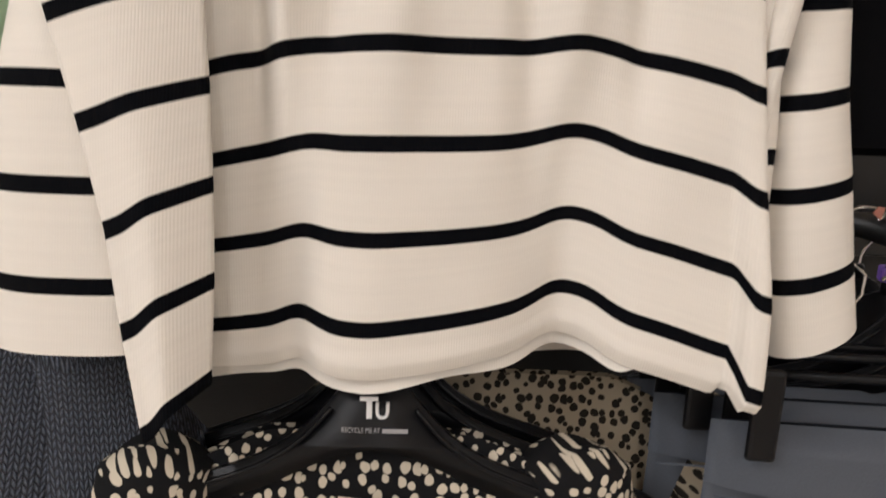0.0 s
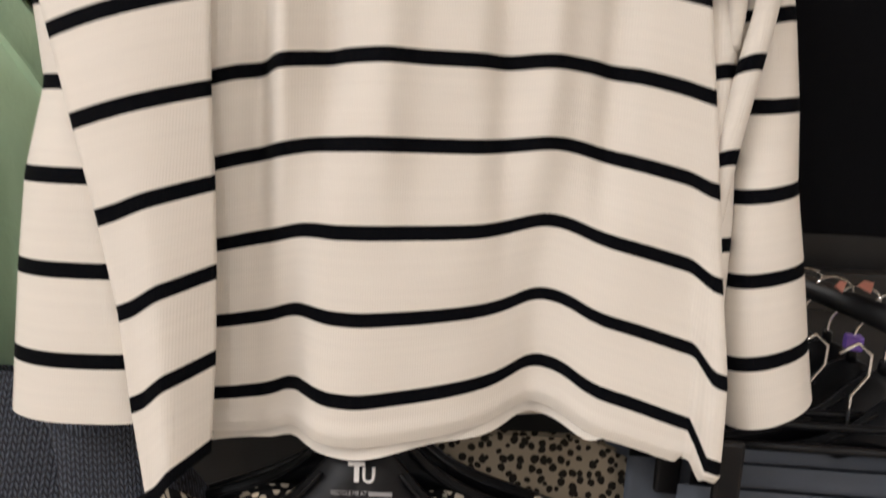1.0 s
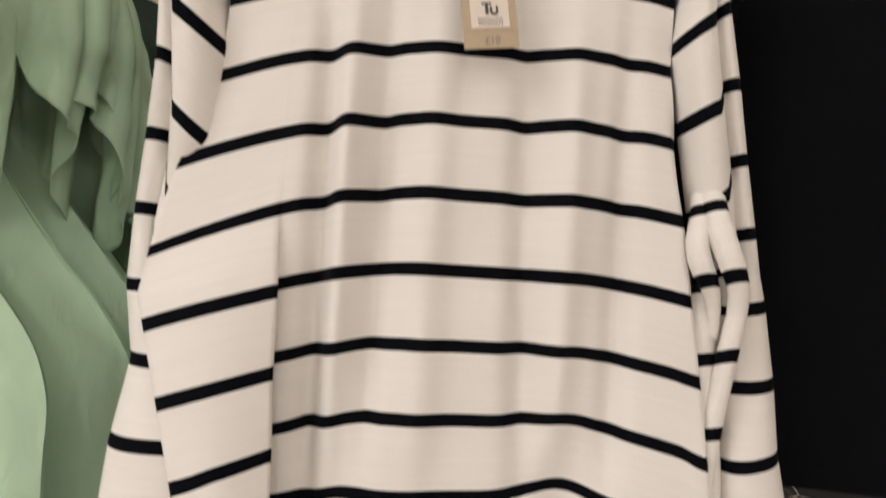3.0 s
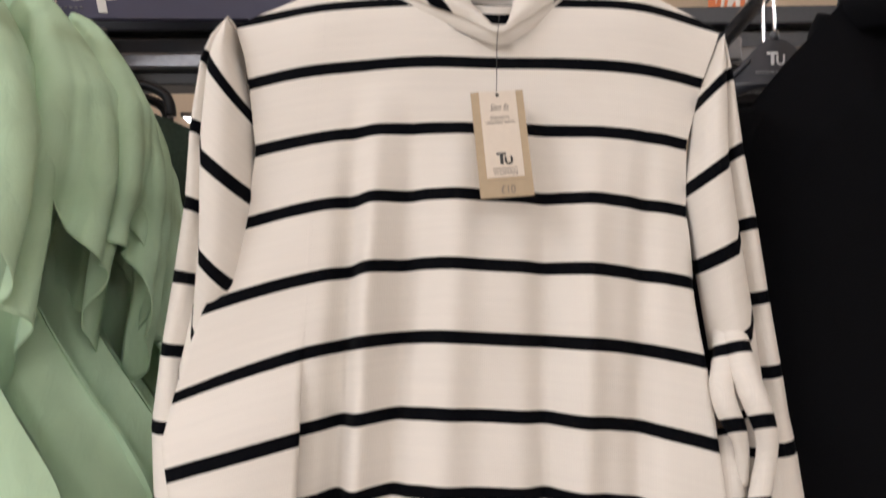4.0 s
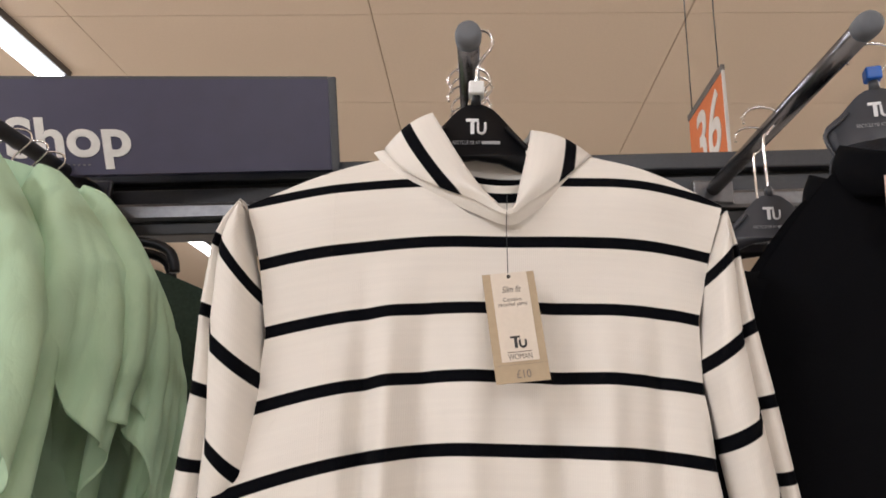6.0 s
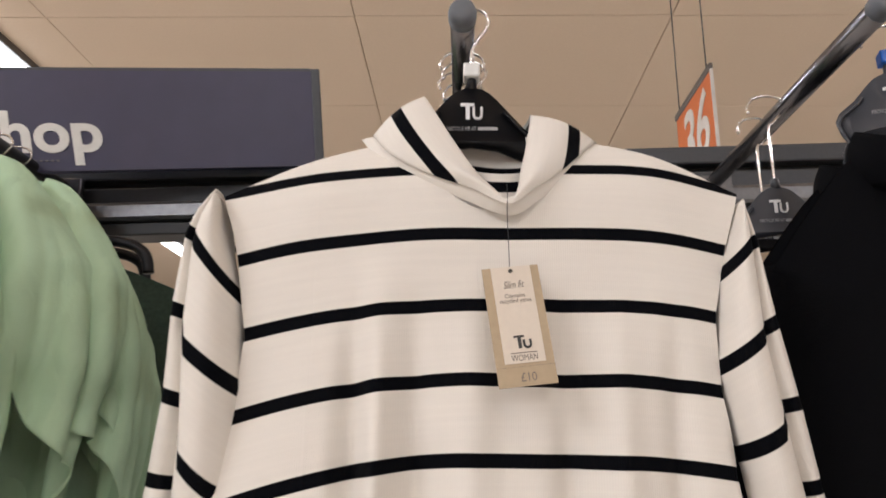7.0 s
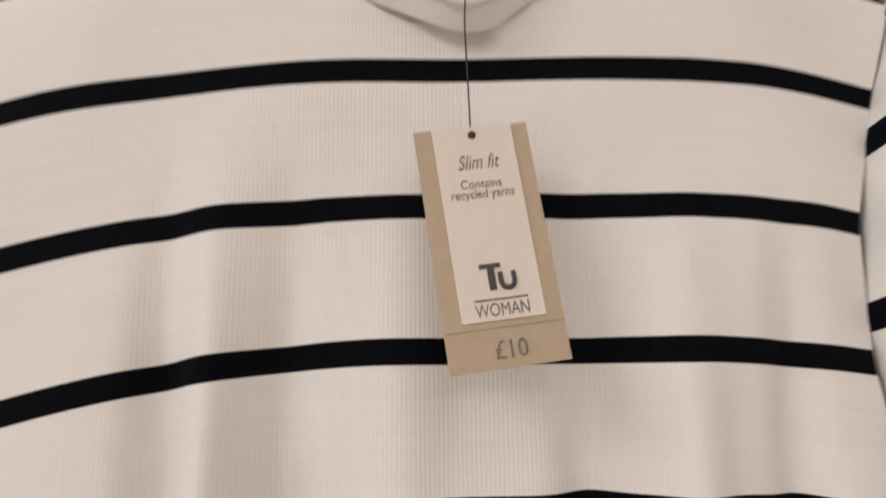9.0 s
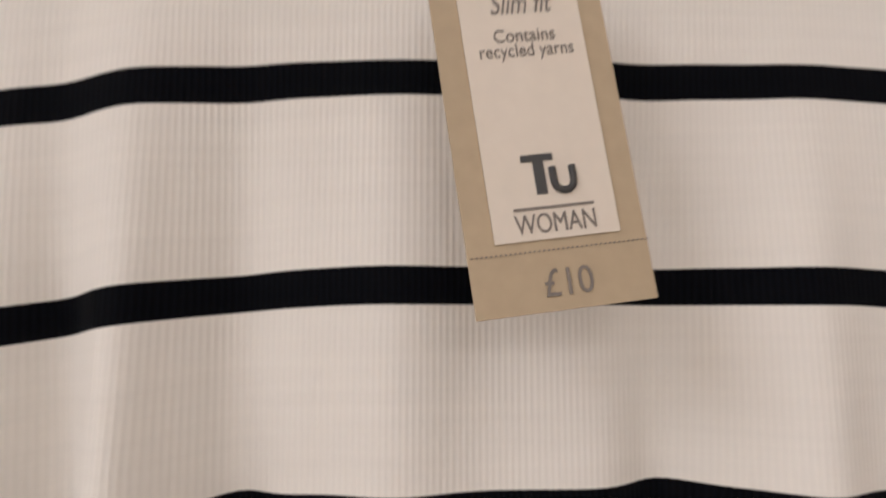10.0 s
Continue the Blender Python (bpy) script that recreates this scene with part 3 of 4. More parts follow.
RIGHT_SLEEVE = ((0.4, 1.594, 0.169, 0.167, 0.161, 0.018), (0.7, 1.577, 0.172, 0.166, 0.153, 0.012), (1, 1.561, 0.1745, 0.166, 0.147, 0.008), (2, 1.508, 0.1825, 0.1675, 0.1405, 0.006), (3, 1.4555, 0.1945, 0.177, 0.151, 0.012),
                (4, 1.405, 0.207, 0.190, 0.166, 0.024), (5, 1.3535, 0.218, 0.199, 0.174, 0.029), (5.6, 1.322, 0.223, 0.203, 0.178, 0.029), (6, 1.301, 0.227, 0.206, 0.180, 0.027), (7, 1.2465, 0.233, 0.211, 0.188, 0.020),
                (8, 1.1965, 0.235, 0.208, 0.1925, 0.012), (9, 1.1465, 0.2455, 0.214, 0.1945, 0.012), (10, 1.0975, 0.2545, 0.220, 0.1965, 0.012), (10.75, 1.058, 0.2625, 0.228, 0.205, 0.012))


COLLAR_EDGE = [(-0.070, 0.090, 1.650), (-0.092, 0.060, 1.655), (-0.095, 0.034, 1.650), (-0.078, 0.012, 1.625), (-0.053, 0.001, 1.6075), (-0.023, -0.006, 1.594), (0.004, -0.0115, 1.580),
               (0.022, -0.006, 1.593), (0.039, 0.002, 1.607), (0.054, 0.012, 1.623), (0.073, 0.034, 1.645), (0.072, 0.060, 1.648), (0.046, 0.090, 1.646)]


def collar_strip():
    """The turned-down funnel collar, open to a narrow V at the throat. U is the way from its rim in stripe units."""
    rim = smooth_line([(-0.036, 0.078, 1.676), (-0.053, 0.055, 1.684), (-0.055, 0.024, 1.677), (-0.034, 0.006, 1.635), (-0.018, -0.002, 1.608), (-0.005, -0.008, 1.592), (0.004, -0.011, 1.5825),
                       (0.010, -0.009, 1.590), (0.013, -0.003, 1.606), (0.018, 0.006, 1.629), (0.024, 0.028, 1.664), (0.022, 0.055, 1.670), (0.012, 0.078, 1.668)], 80)
    out = smooth_line(COLLAR_EDGE, 80)
    rows, uvs, run, last = [], [], 0.0, rim[0]
    for i, (a, b) in enumerate(zip(rim, out)):
        begin = 0.50 - 0.13 * step(36, 44, i)
        run, last = run + float(np.linalg.norm(a - last)), a
        row, uv = [], []
        across = float(np.linalg.norm(b - a))
        for j in range(15):
            q = j / 14
            p = a + (b - a) * q
            p[1] -= 0.007 * math.sin(math.pi * q) * min(1, across / 0.03)
            p[2] += 0.002 * math.sin(math.pi * q)
            row.append(tuple(p))
            uv.append((run, begin + across * q / 0.054))
        rows.append([tuple(a + np.array((0, 0.005, -0.003)))] + [tuple(a + np.array((0, 0.003, 0.001)))] + row + [tuple(b + np.array((0, 0.007, 0.004)))])
        uvs.append([(run, 0.3)] * 2 + uv + [uv[-1]])
    return sheet(rows, uvs)


def neck_band():
    """The seam roll round the base of the collar."""
    line = smooth_line(COLLAR_EDGE, 80)
    rows, uvs = [], []
    for i, p in enumerate(line):
        c = p - np.array((-0.008, 0.0, 1.645))
        away = np.array((c[0] * 1.1, 0.0, c[2] * 0.55))
        away = away / max(1e-6, np.linalg.norm(away))
        low = abs(i / 79 - 0.5) * 2
        row, uv = [], []
        for j in range(11):
            q = j / 10
            d = -0.006 + (0.0115 + 0.006 * low) * q
            row.append(tuple(p + away * d + np.array((0, -0.0015 * math.sin(math.pi * q) + 0.003 + 0.006 * q * q, 0.0))))
            uv.append((i * 0.0047, 0.42 + 0.1 * q))
        rows.append(row)
        uvs.append(uv)
    return sheet(rows, uvs)


def neck_lining():
    rows, uvs = [], []
    for i in range(25):
        s = i / 24
        row, uv = [], []
        for j in range(31):
            a = math.pi * (j / 30)
            x = -0.014 - (0.041 + 0.010 * (1 - s)) * math.cos(a)
            y = 0.016 + 0.036 * math.sin(a)
            z = 1.585 + (0.072 - 0.22 * (x + 0.014)) * s + 0.004 * math.sin(a) * s
            row.append((x, y, z))
            uv.append((x, 0.4 + 1.1 * s))
        rows.append(row)
        uvs.append(uv)
    return sheet(rows, uvs)


def throat_band():
    """The far side of the funnel neck, which shows inside the V with one dark stripe."""
    rows, uvs = [], []
    for i in range(13):
        s = i / 12
        row, uv = [], []
        for j in range(17):
            q = j / 16 * 2 - 1
            row.append((0.002 + 0.019 * q, 0.010 + 0.006 * q * q, 1.5835 + 0.0265 * s + 0.004 * q * q))
            uv.append((0.02 * q, 1.37 - 0.6 * s))
        rows.append(row)
        uvs.append(uv)
    return sheet(rows, uvs)


def twist(side_points, radii):
    pts = smooth_line(side_points, 28)
    bm = rod(bmesh.new(), pts, list(np.interp(np.linspace(0, 1, 28), np.linspace(0, 1, len(radii)), radii)), 14)
    layer = bm.loops.layers.uv.new("UVMap")
    for f in bm.faces:
        for l in f.loops:
            l[layer].uv = (l.vert.co.x + l.vert.co.y, (1.5615 - l.vert.co.z) / 0.052 + 1.27 + 3 * (l.vert.co.x - 0.175) - 5 * l.vert.co.y)
    return bm


def jumper():
    j = thing("striped_jumper", "cream rib-knit roll-neck jumper with narrow black stripes on a hanger", "jumper", group="striped jumpers")
    part("front", jumper_front(), KNIT, j)
    part("hem", hem_band(), KNIT, j)
    part("back", jumper_back(), KNIT, j)
    part("sleeve", sleeve(LEFT_SLEEVE, ((0, 1, 2, 3, 4, 6, 11), (-0.004, -0.005, -0.004, -0.006, -0.003, 0.0, 0.001)), ((0, 1, 2, 3, 5, 7, 11), (-0.020, -0.040, -0.030, -0.030, -0.02, 0.0, 0.0)),
                          ((0, 1, 2, 3, 4, 5.5, 7, 11), (0.0, 0.002, 0.020, 0.034, 0.036, 0.03, 0.0, 0.0)), 0.006, 0.017), KNIT, j)
    part("sleeve", sleeve(RIGHT_SLEEVE, ((0, 1, 2, 3, 6, 7, 8, 9, 10, 11), (-0.002, -0.003, -0.009, -0.004, -0.004, -0.003, -0.006, -0.007, -0.010, -0.014)), ((0, 1, 2, 3, 4, 5, 6, 11), (-0.012, -0.020, -0.021, -0.015, -0.021, -0.015, 0.0, -0.006)),
                          ((0, 1, 2, 3, 4, 5, 6, 11), (0.0, 0.0, 0.003, 0.014, 0.021, 0.02, 0.0, 0.0)), 0.010, 0.013), KNIT, j)
    part("sleeve_twist", twist([(0.174, 0.030, 1.385), (0.168, 0.010, 1.361), (0.1635, 0.001, 1.341), (0.166, -0.001, 1.327), (0.172, 0.0, 1.315), (0.178, 0.005, 1.300), (0.182, 0.012, 1.275)],
                               [0.008, 0.0075, 0.0080, 0.0080, 0.007, 0.005, 0.003]), KNIT, j)
    part("sleeve_twist", twist([(0.178, 0.026, 1.385), (0.176, 0.004, 1.362), (0.179, -0.004, 1.344), (0.185, -0.007, 1.327), (0.1905, -0.005, 1.312), (0.192, -0.001, 1.297), (0.190, 0.001, 1.279), (0.187, 0.003, 1.258),
                                (0.184, 0.006, 1.228), (0.182, 0.009, 1.195), (0.181, 0.012, 1.15)], [0.009, 0.0088, 0.0092, 0.0085, 0.0072, 0.0066, 0.0070, 0.0072, 0.0066, 0.0055, 0.003]), KNIT, j)
    part("sleeve_lining", twist([(0.172, 0.020, 1.31), (0.176, 0.018, 1.25), (0.184, 0.019, 1.17), (0.190, 0.020, 1.09)], [0.010, 0.012, 0.011, 0.006]), KNIT, j)
    part("collar", collar_strip(), KNIT, j)
    part("neck_band", neck_band(), KNIT, j)
    part("neck_lining", neck_lining(), KNIT, j)
    part("throat_band", throat_band(), KNIT, j)
    return j


main_jumper = jumper()
hanger(-0.0205, 0.036, 1.6935, arm=ARM_Z, cube=WHITE_CUBE, loop=0.95, label="black plastic hanger with white print and a white size block")


# ---- the swing tag ----
def swing_tag():
    """A kraft price tag on a black thread, leaning a little to one side."""
    w, h = 0.0368, 0.0770
    t = thing("price_tag", "kraft card price tag with an ivory panel on black thread", "price tag", pose(0.0040, -0.0135, 1.5362, -6.0, -7.4, 6.0))
    card = part("card", boxed((w, 0.0007, h), pose(0, 0, -h / 2), 0.0001), KRAFT, t, smooth=False)
    part("panel", boxed((w * 0.70, 0.0003, h * 0.815), pose(0.0002, -0.0006, -h * 0.4085)), IVORY, card, "ivory printed panel", smooth=False)
    ring = [(0.0008 * math.cos(a), -0.0009, -0.0030 + 0.0008 * math.sin(a)) for a in np.linspace(0, 2 * math.pi, 13)]
    part("eyelet", rod(bmesh.new(), ring, 0.0006, 6), THREAD, card)
    y = -0.00085
    text_mesh("Slim fit", 0.0068, INK_SOFT, card, pose(0.0003, y, -0.0125, 90), depth=0.0001, width=0.0135, slant=0.35)
    text_mesh("Contains", 0.0040, INK_SOFT, card, pose(0.0003, y, -0.0197, 90), depth=0.0001, width=0.0130)
    text_mesh("recycled yarns", 0.0040, INK_SOFT, card, pose(0.0003, y, -0.0230, 90), depth=0.0001, width=0.0200)
    part("logo_bar", boxed((0.0066, 0.0003, 0.0014), pose(-0.0016, y, -0.0462)), INK, card, smooth=False)
    part("logo_stem", boxed((0.0022, 0.0003, 0.0070), pose(-0.0015, y, -0.0502)), INK, card, smooth=False)
    cup = smooth_line([(0.0012, -0.0484), (0.0014, -0.0522), (0.0033, -0.0534), (0.0052, -0.0522), (0.0053, -0.0484)], 16)
    part("logo_cup", rod(bmesh.new(), [(a, y, b) for a, b in cup], 0.0008, 6), INK, card)
    part("rule", boxed((0.0165, 0.0003, 0.0005), pose(0.0003, y, -0.0565)), INK_SOFT, card, smooth=False)
    text_mesh("WOMAN", 0.0056, INK_SOFT, card, pose(0.0003, y, -0.0598, 90), depth=0.0001, width=0.0165)
    text_mesh("£10", 0.0078, INK_SOFT, card, pose(0.0008, y + 0.0003, -0.0718, 90), depth=0.0001, width=0.0098)
    for i in range(38):
        part("perforation", boxed((0.0004, 0.0003, 0.0003), pose(-w / 2 + 0.0008 + i * 0.00097, -0.00045, -0.0650)), INK_SOFT, card, smooth=False)
    s = thing("tag_thread", "thin black thread from the collar to the tag", "thread")
    part("strand", rod(bmesh.new(), smooth_line([(0.004, 0.004, 1.600), (0.0035, -0.010, 1.586), (0.0030, -0.0125, 1.572), (0.0036, -0.0135, 1.553), (0.0042, -0.0140, 1.5332)], 24), 0.00028, 6), THREAD, s)


swing_tag()

# ---- signs ----
def shop_sign():
    s = thing("shop_sign", "navy header board with white lettering in a grey frame", "sign", pose(-0.2189, 0.437, 1.7905, 5.4, -6.5, 12.0))
    w, h = 0.80, 0.1365
    board = part("board", boxed((w, 0.012, h), pose(-w / 2 - 0.012, 0, h / 2)), NAVY, s, smooth=False)
    part("frame", boxed((0.012, 0.030, h + 0.006), pose(-0.006, 0.006, h / 2), 0.002), RAIL_PAINT, s, smooth=False)
    part("frame", boxed((w, 0.016, 0.004), pose(-w / 2 - 0.012, 0.002, h + 0.002)), RAIL_PAINT, s, smooth=False)
    text_mesh("Shop", 0.077, LETTER, board, pose(-0.3585, -0.0065, 0.050, 90), depth=0.0006, bold=0.0020, width=0.160, slant=-0.13)
    for i in range(11):
        part("fixing_dot", boxed((0.003, 0.001, 0.002), pose(-0.40 + i * 0.0065, -0.0065, 0.014)), RAIL_BRIGHT, board, smooth=False)


shop_sign()


def aisle_sign():
    a, b = Vector((0.658, 1.62, 2.440)), Vector((0.656, 1.30, 2.440))
    turn = math.degrees(math.atan2(b.y - a.y, b.x - a.x))
    w = (b - a).length
    s = thing("aisle_sign", "orange hanging aisle sign with white numerals", "sign", pose(a.x, a.y, a.z, 0, 0, turn))
    card = part("card", boxed((w, 0.004, 0.42), pose(w / 2, 0, -0.21)), ORANGE, s, smooth=False)
    part("rail", boxed((w + 0.01, 0.012, 0.022), pose(w / 2, 0, 0.008), 0.003), RAIL_BRIGHT, s, "pale grey top rail", smooth=False)
    part("edge", boxed((0.006, 0.008, 0.42), pose(w + 0.003, 0, -0.21)), LETTER, s, smooth=False)
    text_mesh("36", 0.27, LETTER, card, pose(w * 0.5, -0.003, -0.135, 90), depth=0.001, bold=0.004, width=0.225, slant=0.15)
    for x in (0.03, w - 0.03):
        part("wire", rod(bmesh.new(), [(x, 0, 0.015), (x, 0, 0.7), (x, 0, CEIL - a.z)], 0.0022, 6), GUNMETAL, s)


aisle_sign()


def cloth_front(half, top, bottom, neck=0.06, fall=0.095, depth=0.035, folds=0.006, flare=0.02, seed=0, rows=60, cols=48):
    """A closed limp garment body on a hanger, centred at x = 0: shoulders slope from the neck, the rest hangs in soft folds."""
    rng = random.Random(seed)
    waves = [(rng.uniform(14, 46), rng.uniform(0, 6.3), rng.uniform(0.4, 1)) for _ in range(5)]
    grid, uvs = [], []
    for i in range(rows + 1):
        s = i / rows
        row, uv = [], []
        for j in range(2 * cols):
            front = j < cols
            q = (j / (cols - 1) if front else (2 * cols - 1 - j) / (cols - 1)) * 2 - 1
            wide = half + flare * s
            x = q * wide
            over = max(0.0, abs(q) * wide - neck) / max(0.01, half - neck)
            ztop = top - fall * min(1.3, over) ** 1.15
            z = ztop + (bottom - ztop) * s
            wob = sum(a * math.sin(k * x + p + 1.5 * s) for k, p, a in waves) * folds * (0.15 + 0.85 * s)
            thick = depth * (0.12 + 0.88 * min(1, s * 5)) * (1 - abs(q) ** 5)
            row.append((x, (-thick if front else thick) + wob, z))
            uv.append((x if front else 1 - x, -z))
        grid.append(row)
        uvs.append(uv)
    return sheet(grid, uvs, closed=True)


def limp_sleeve(x, top, bottom, width, out, y=0.0, seed=0, rough=0.012):
    rng = random.Random(seed)
    ph = [rng.uniform(0, 6.3) for _ in range(8)]
    grid = []
    for i in range(49):
        s = i / 48
        row = []
        cx = x + out * s ** 0.8
        w = width * (0.55 + 0.45 * step(0, 0.25, s)) * (1 + 0.08 * math.sin(5 * s + ph[0]))
        for j in range(36):
            a = 2 * math.pi * j / 36
            r = 1 + rough * 22 * (0.35 * math.sin(3 * a + 7 * s + ph[1]) + 0.30 * math.sin(5 * a - 9 * s + ph[2]) + 0.2 * math.sin(8 * a + 5 * s + ph[3])) * step(0, 0.3, s)
            row.append((cx + 0.5 * w * r * math.cos(a), y + 0.36 * w * r * math.sin(a) - 0.01 * math.sin(4 * s + ph[4]), top + (bottom - top) * s + 0.004 * math.sin(2 * a + ph[5])))
        grid.append(row)
    crown = np.mean(np.array(grid[0]), axis=0) + np.array((0, 0, 0.010))
    grid[:0] = [[tuple(crown)] * 36, [tuple(0.45 * crown + 0.55 * np.array(p) + np.array((0, 0, 0.006))) for p in grid[0]]]
    uvs = [[(p[0] + 0.6 * p[1], 0.4 * p[1] - p[2]) for p in r] for r in grid]
    return sheet(grid, uvs, closed=True)


# ---- black tops on the arm beside ----
def roll_collar(wide, z, high, y=0.0):
    grid, uvs = [], []
    for i in range(11):
        s = i / 10
        row, uv = [], []
        for j in range(40):
            a = 2 * math.pi * j / 40
            r = 1 + 0.16 * math.sin(math.pi * s) + 0.05 * math.sin(3 * a + 2)
            row.append((wide * r * math.cos(a), y + 0.6 * wide * r * math.sin(a), z + high * s + 0.016 * math.sin(a) * s + 0.004 * math.cos(2 * a)))
            uv.append((a * 0.05, s * high))
        grid.append(row)
        uvs.append(uv)
    return sheet(grid, uvs, closed=True, thick=0.002)


def black_top(x, y, z, turn, seed, card=False):
    t = thing("black_top", "plain black long-sleeved roll-neck top on a hanger", "top", pose(x, y, z, 0, 0, turn), "black tops")
    part("body", cloth_front(0.145, 0.0, -0.49, 0.058, 0.115, 0.03, 0.004, 0.03, seed), BLACK_CLOTH, t)
    for side in (1, -1):
        part("sleeve", limp_sleeve(side * 0.128, -0.098, -0.48, 0.085, side * 0.045, 0.01, seed + side + 5, 0.006), BLACK_CLOTH, t)
    part("collar", roll_collar(0.054, -0.034, 0.050), BLACK_CLOTH, t)
    if card:
        part("neck_label", boxed((0.03, 0.001, 0.045), pose(-0.030, -0.046, -0.048, 8)), PINK_CARD, t, "pale pink card label", smooth=False)


black_top(0.347, 0.075, 1.655, -6, 3, True)
black_top(0.345, 0.130, 1.648, -3, 8)
hanger(0.330, 0.080, 1.7320, -14, GREY_PLASTIC, BLUE, arm=1.762, label="charcoal plastic hanger with a blue size cube on its chrome hook", reach=0.095, drop=0.050, loop=1.3)
hanger(0.283, 0.205, 1.6770, -8, GREY_PLASTIC, arm=1.762, label="charcoal plastic hanger with white print and a chrome hook", reach=0.17, loop=1.3)
hanger(0.292, 0.255, 1.6740, -4, BLACK_PLASTIC, arm=1.762, loop=1.3)
for hx, hy in ((-0.028, 0.100), (-0.026, 0.116), (-0.030, 0.134), (-0.027, 0.155), (-0.029, 0.18), (-0.028, 0.21), (-0.027, 0.24)):
    hanger(hx, hy, 1.686, random.uniform(-5, 5), arm=ARM_Z, loop=1.4, printed=False, label="black plastic clothes hanger with a wide chrome hook")


# ---- green blouses ----
def crease(t):
    """A wave with sharp ridges and broad hollows."""
    return 1.6 * abs(math.sin(t / 2)) - 1.0


def bell_sleeve(side, rng, long):
    """A loose open sleeve: it swells out of the shoulder, its mouth is cut short in front and hangs low behind."""
    ph = [rng.uniform(0, 6.3) for _ in range(6)]
    n, m = 50, 120
    rows, uvs = [], []
    for i in range(n + 1):
        s = i / n
        row, uv = [], []
        swell = math.sin(math.pi / 2 * min(1.0, s / 0.55)) ** 0.8
        for j in range(m):
            a = 2 * math.pi * j / m
            front = -math.sin(a)
            fold = 0.62 * crease(5 * a + ph[0] + 0.7 * s) + 0.38 * crease(8 * a + ph[1] - 0.9 * s) + 0.30 * math.sin(2 * a + ph[2] + s)
            r = 1 + 0.34 * fold * step(0.0, 0.75, s)
            hem = -long + 0.080 * front + 0.010 * math.sin(2 * a + ph[3]) + 0.010 * math.sin(4 * a + ph[4])
            x = 0.118 + 0.034 * swell - 0.006 * step(0.7, 1.0, s) + (0.010 + 0.050 * swell) * r * math.cos(a)
            y = -0.010 + (0.012 + 0.038 * swell) * r * math.sin(a)
            top = -0.012 - 0.26 * max(0.0, x - 0.10)
            z = top + (hem - top) * s
            crumple = 0.0055 * noise.noise(Vector((x * 40, z * 28, ph[5]))) * step(0.1, 0.4, s)
            row.append((side * (x + crumple), y - crumple, z))
            uv.append((a * 0.05, -z))
        rows.append(row)
        uvs.append(uv)
    return sheet(rows, uvs, closed=True, thick=0.0009)


def green_blouse(x, y, z, turn, seed):
    b = thing("green_blouse", "sage green cotton blouse with loose open sleeves", "blouse", pose(x, y, z, 0, 0, turn), "green blouses")
    rng = random.Random(seed)

    def bodice(side):
        ph = [rng.uniform(0, 6.3) for _ in range(4)]
        rows, uvs = [], []
        for i in range(61):
            s = i / 60
            row, uv = [], []
            for j in range(121):
                q = 2 * j / 120 - 1
                px = q * (0.110 + 0.160 * step(0.28, 0.66, s))
                top = -0.040 * min(1.2, max(0, abs(px) - 0.05) / 0.13) ** 1.2
                pz = top + (-0.700 - top) * s
                fold = 0.6 * crease(9 * q + ph[0] + 0.8 * s) + 0.4 * crease(17 * q + ph[1] - 0.6 * s) + 0.3 * math.sin(5 * q + ph[2] + s)
                py = side * 0.030 * (1 - abs(q) ** 4) * min(1, 0.15 + 3 * s) + 0.0075 * fold * step(0.05, 0.6, s)
                py += 0.003 * noise.noise(Vector((px * 30, pz * 20, ph[3])))
                row.append((px, py, pz))
                uv.append((px, -pz))
            rows.append(row)
            uvs.append(uv)
        return sheet(rows, uvs)

    part("front", bodice(-1), GREEN, b)
    part("back", bodice(1), GREEN, b)
    for side in (1, -1):
        part("sleeve", bell_sleeve(side, rng, rng.uniform(0.255, 0.315)), GREEN, b)
    return b


green_blouse(-0.553, 0.050, 1.670, -6, 11)
green_blouse(-0.527, 0.092, 1.667, 1, 23)
green_blouse(-0.508, 0.132, 1.662, 2, 37)
green_blouse(-0.512, 0.172, 1.652, -2, 49)
green_blouse(-0.528, 0.215, 1.644, 3, 58)
for hy, tw in ((0.062, -6), (0.104, 2), (0.144, 3), (0.184, -2), (0.252, 3), (0.286, -3), (0.322, 2)):
    hanger(-0.575, hy, 1.695, tw, arm=1.755, drop=0.05, loop=1.3, reach=0.13, printed=False, label="black plastic hanger with a chrome hook under blouses")


def dark_jumper():
    t = thing("dark_green_jumper", "dark green fuzzy knitted jumper on a hanger", "jumper", pose(-0.470, 0.30, 1.612))
    part("body", cloth_front(0.17, 0.0, -0.6, 0.05, 0.045, 0.04, 0.006, 0.02, 51), GREEN_DARK, t)


dark_jumper()


def hooked_hanger(x, y, z, turn):
    """A stout hanger whose arms end in down-turned horns."""
    h = thing("clothes_hanger", "stout black plastic hanger with down-turned arm ends", "hanger", pose(x, y, z, 0, 0, turn), "clothes hangers")
    for side in (1, -1):
        arm = smooth_line([(0, 0, 0.020), (side * 0.06, 0, 0.015), (side * 0.14, 0, 0.006), (side * 0.166, 0, -0.003), (side * 0.175, 0, -0.016), (side * 0.178, 0, -0.030)], 24)
        part("arm", rod(bmesh.new(), arm, 0.0062, 12), BLACK_PLASTIC, h)
    part("hook", rod(bmesh.new(), smooth_line([(0, 0, 0.010), (0, 0, 0.05), (0.014, 0, 0.075), (0.012, 0, 0.092), (0, 0, 0.099), (-0.014, 0, 0.090)], 24), 0.0014, 8), CHROME, h)


hooked_hanger(-0.558, 0.30, 1.635, 0)
hooked_hanger(-0.578, 0.33, 1.632, 3)

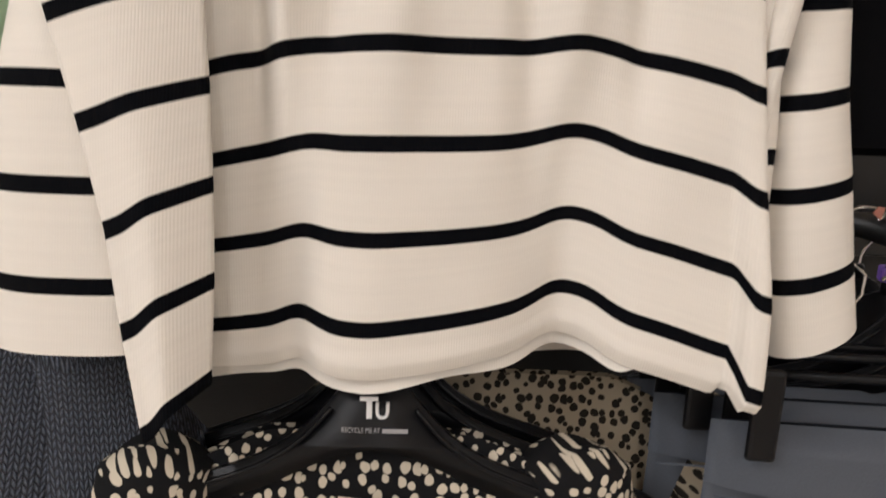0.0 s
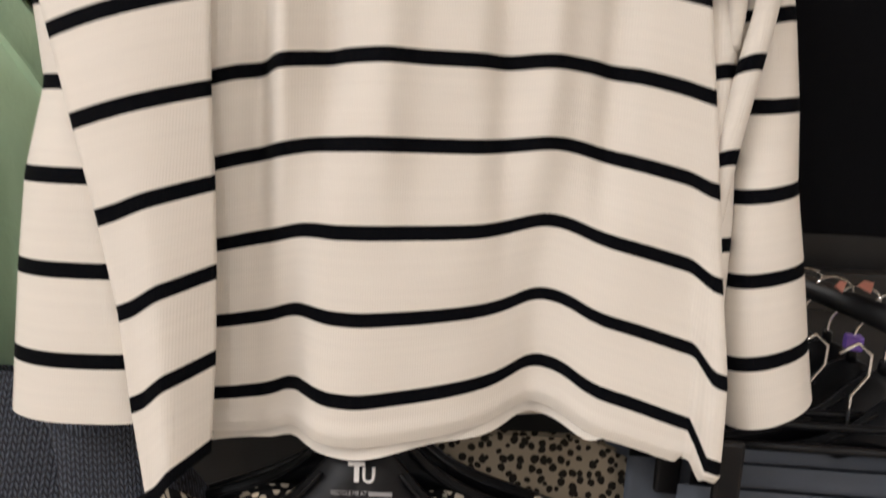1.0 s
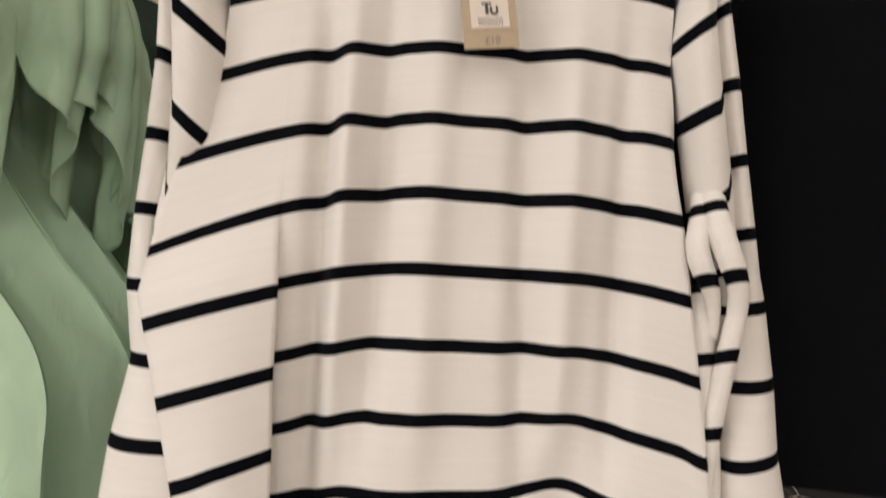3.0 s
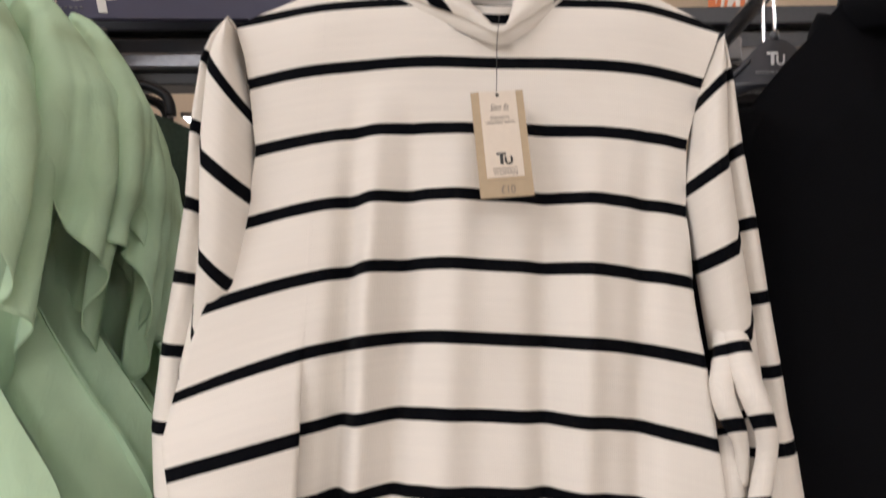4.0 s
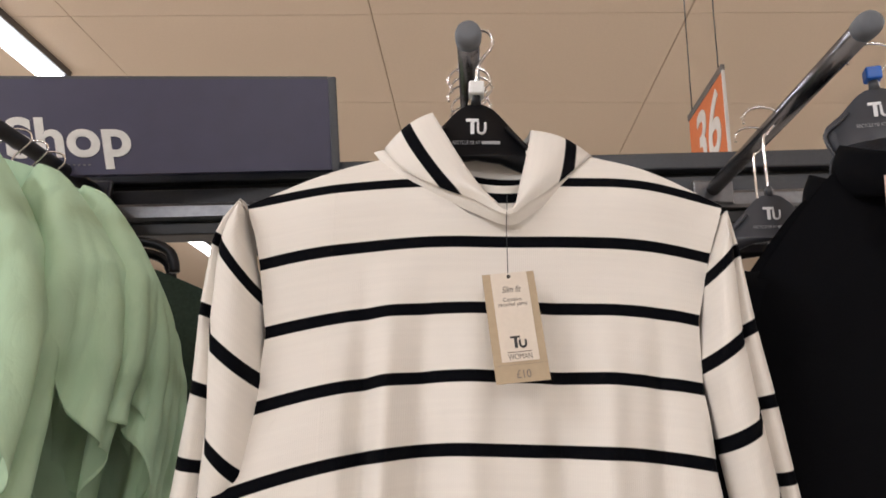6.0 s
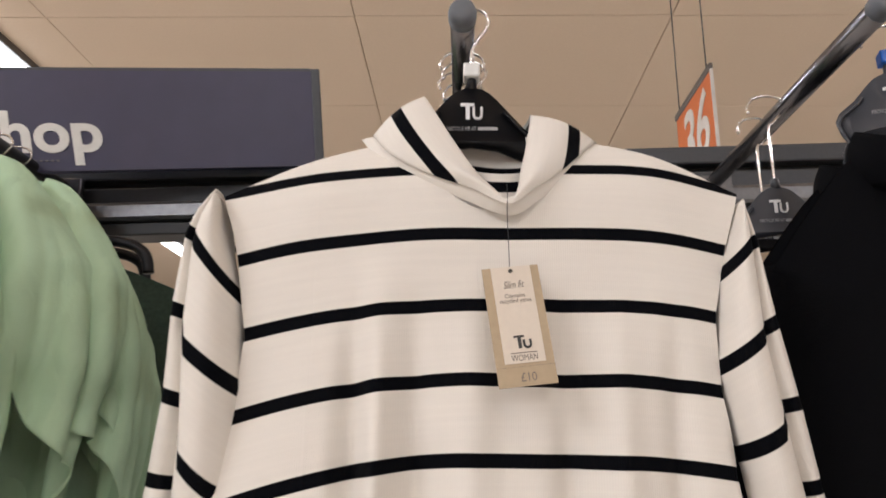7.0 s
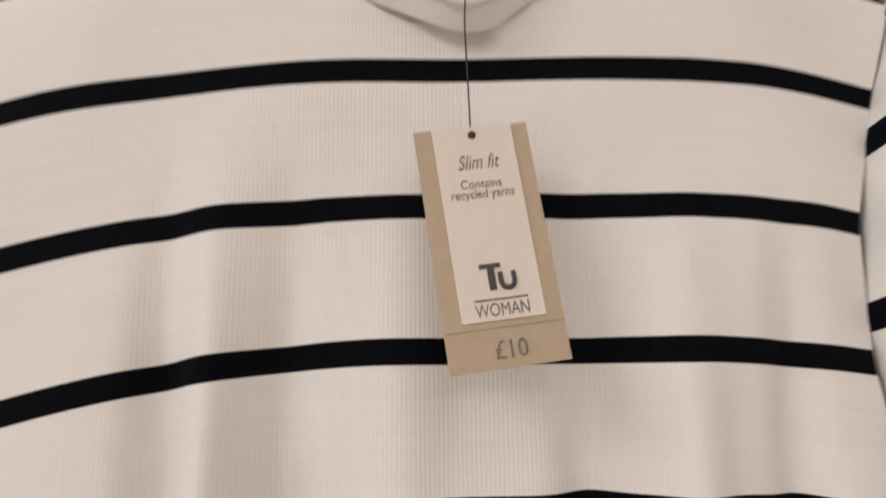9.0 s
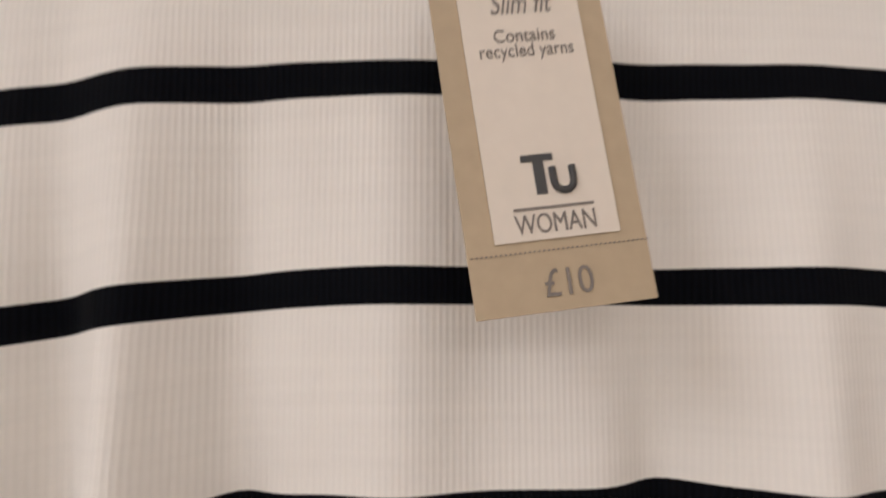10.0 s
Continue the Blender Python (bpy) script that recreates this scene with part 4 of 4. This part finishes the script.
# ---- lower tier ----
hanger(-0.028, -0.004, 1.0285, 1.5, arm=1.045 + 0.04)
hanger(-0.030, 0.045, 1.0300, -2.0, arm=1.045 + 0.03)
hanger(-0.026, 0.070, 1.0280, 3.0, arm=1.045 + 0.03)


def spotted_blouse(x, y, z, turn, seed, material, label):
    b = thing("spotted_blouse", label, "blouse", pose(x, y, z, 0, 0, turn), "printed blouses")
    part("body", cloth_front(0.17, 0.0, -0.55, 0.06, 0.055, 0.035, 0.006, 0.03, seed), material, b)
    for side in (1, -1):
        part("sleeve", limp_sleeve(side * 0.126, -0.016, -0.45, 0.115, side * 0.035, -0.006, seed + side + 3), material, b)
    return b


spotted_blouse(-0.03, 0.012, 0.985, 1.5, 61, SPOTS, "black blouse printed with cream pebble spots")
spotted_blouse(0.075, 0.10, 0.992, -3, 64, LEOPARD, "cream blouse with a brown and black leopard print")


def chunky_jumper():
    t = thing("navy_jumper", "chunky navy marl knitted jumper on the lower arm", "jumper", pose(-0.355, 0.03, 1.050))
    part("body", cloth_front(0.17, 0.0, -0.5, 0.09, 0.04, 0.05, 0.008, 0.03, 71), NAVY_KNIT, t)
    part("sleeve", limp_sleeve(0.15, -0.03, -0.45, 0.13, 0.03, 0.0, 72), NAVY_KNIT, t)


chunky_jumper()


def trousers(x, y, z, turn, seed):
    t = thing("grey_trousers", "slate grey trousers hung from a black clip hanger", "trousers", pose(x, y, z, 0, 0, turn), "grey trousers")
    part("trouser_body", cloth_front(0.15, 0.0, -0.75, 0.15, 0.0, 0.018, 0.004, 0.02, seed), TROUSER, t)
    part("waistband", cloth_front(0.1515, 0.003, -0.040, 0.15, 0.0, 0.0195, 0.0, 0.0, seed, 12), TROUSER, t)
    part("waist_seam", rod(bmesh.new(), [(-0.15, -0.0185, -0.040), (0, -0.0195, -0.042), (0.15, -0.0185, -0.040)], 0.0009, 6), TROUSER, t)
    h = thing("clip_hanger", "black plastic clip hanger with chrome bar", "hanger", pose(x, y, z, 0, 0, turn), "clip hangers")
    part("bar", rod(bmesh.new(), [(-0.14, 0, 0.035), (0, 0, 0.035), (0.14, 0, 0.035)], 0.003, 8), BLACK_PLASTIC, h)
    for cx in (-0.128, 0.128):
        for dy in (-0.021, 0.021):
            part("clip_jaw", boxed((0.018, 0.006, 0.058), pose(cx, dy, 0.016), 0.0028), BLACK_PLASTIC, h, smooth=False)
        part("clip_spring", boxed((0.008, 0.040, 0.010), pose(cx, 0, 0.016), 0.002), BLACK_PLASTIC, h, smooth=False)
    part("hook", rod(bmesh.new(), [(0, 0, 0.035), (0, 0, 0.06), (0.01, 0, 0.075), (0.01, 0, 0.09), (0, 0, 0.098), (-0.012, 0, 0.09)], 0.0014, 8), CHROME, h)


trousers(0.332, 0.012, 0.992, -4, 81)
trousers(0.310, 0.058, 0.990, -3, 84)
trousers(0.303, 0.100, 0.984, -2, 87)
for hx, hy, hz, cu, tw in ((0.372, 0.075, 1.050, None, -24), (0.360, 0.10, 1.055, None, -18), (0.352, 0.13, 1.055, PURPLE, -20), (0.350, 0.165, 1.06, None, -26), (0.345, 0.20, 1.06, None, -15), (0.345, 0.24, 1.06, None, -22), (0.345, 0.29, 1.06, None, -18)):
    hanger(hx, hy, hz, tw, BLACK_PLASTIC, cu, arm=1.10, loop=1.0, printed=False, label="black plastic clothes hanger with a chrome hook")


def ticket(x, y, z, turn):
    c = thing("size_ticket", "small folded salmon pink card ticket on a rail", "ticket", pose(x, y, z, 12, 20, turn), "card tickets")
    part("card", plate([(-0.0055, -0.0035), (0.006, -0.005), (0.0035, 0.004), (-0.0035, 0.0025)], 0.0008), SALMON, c, smooth=False)


ticket(0.326, 0.115, 1.118, 25)
ticket(0.352, 0.125, 1.117, -15)


def neck_card():
    c = thing("neck_label", "pale pink card label at a blouse neck", "label", pose(-0.022, -0.034, 0.948, -14, 9, 4))
    part("card", boxed((0.05, 0.0008, 0.03), None, 0.0002), PINK_CARD, c, smooth=False)
    part("print_bar", boxed((0.012, 0.0004, 0.003), pose(0.004, -0.0007, 0.008)), INK, c, smooth=False)


neck_card()
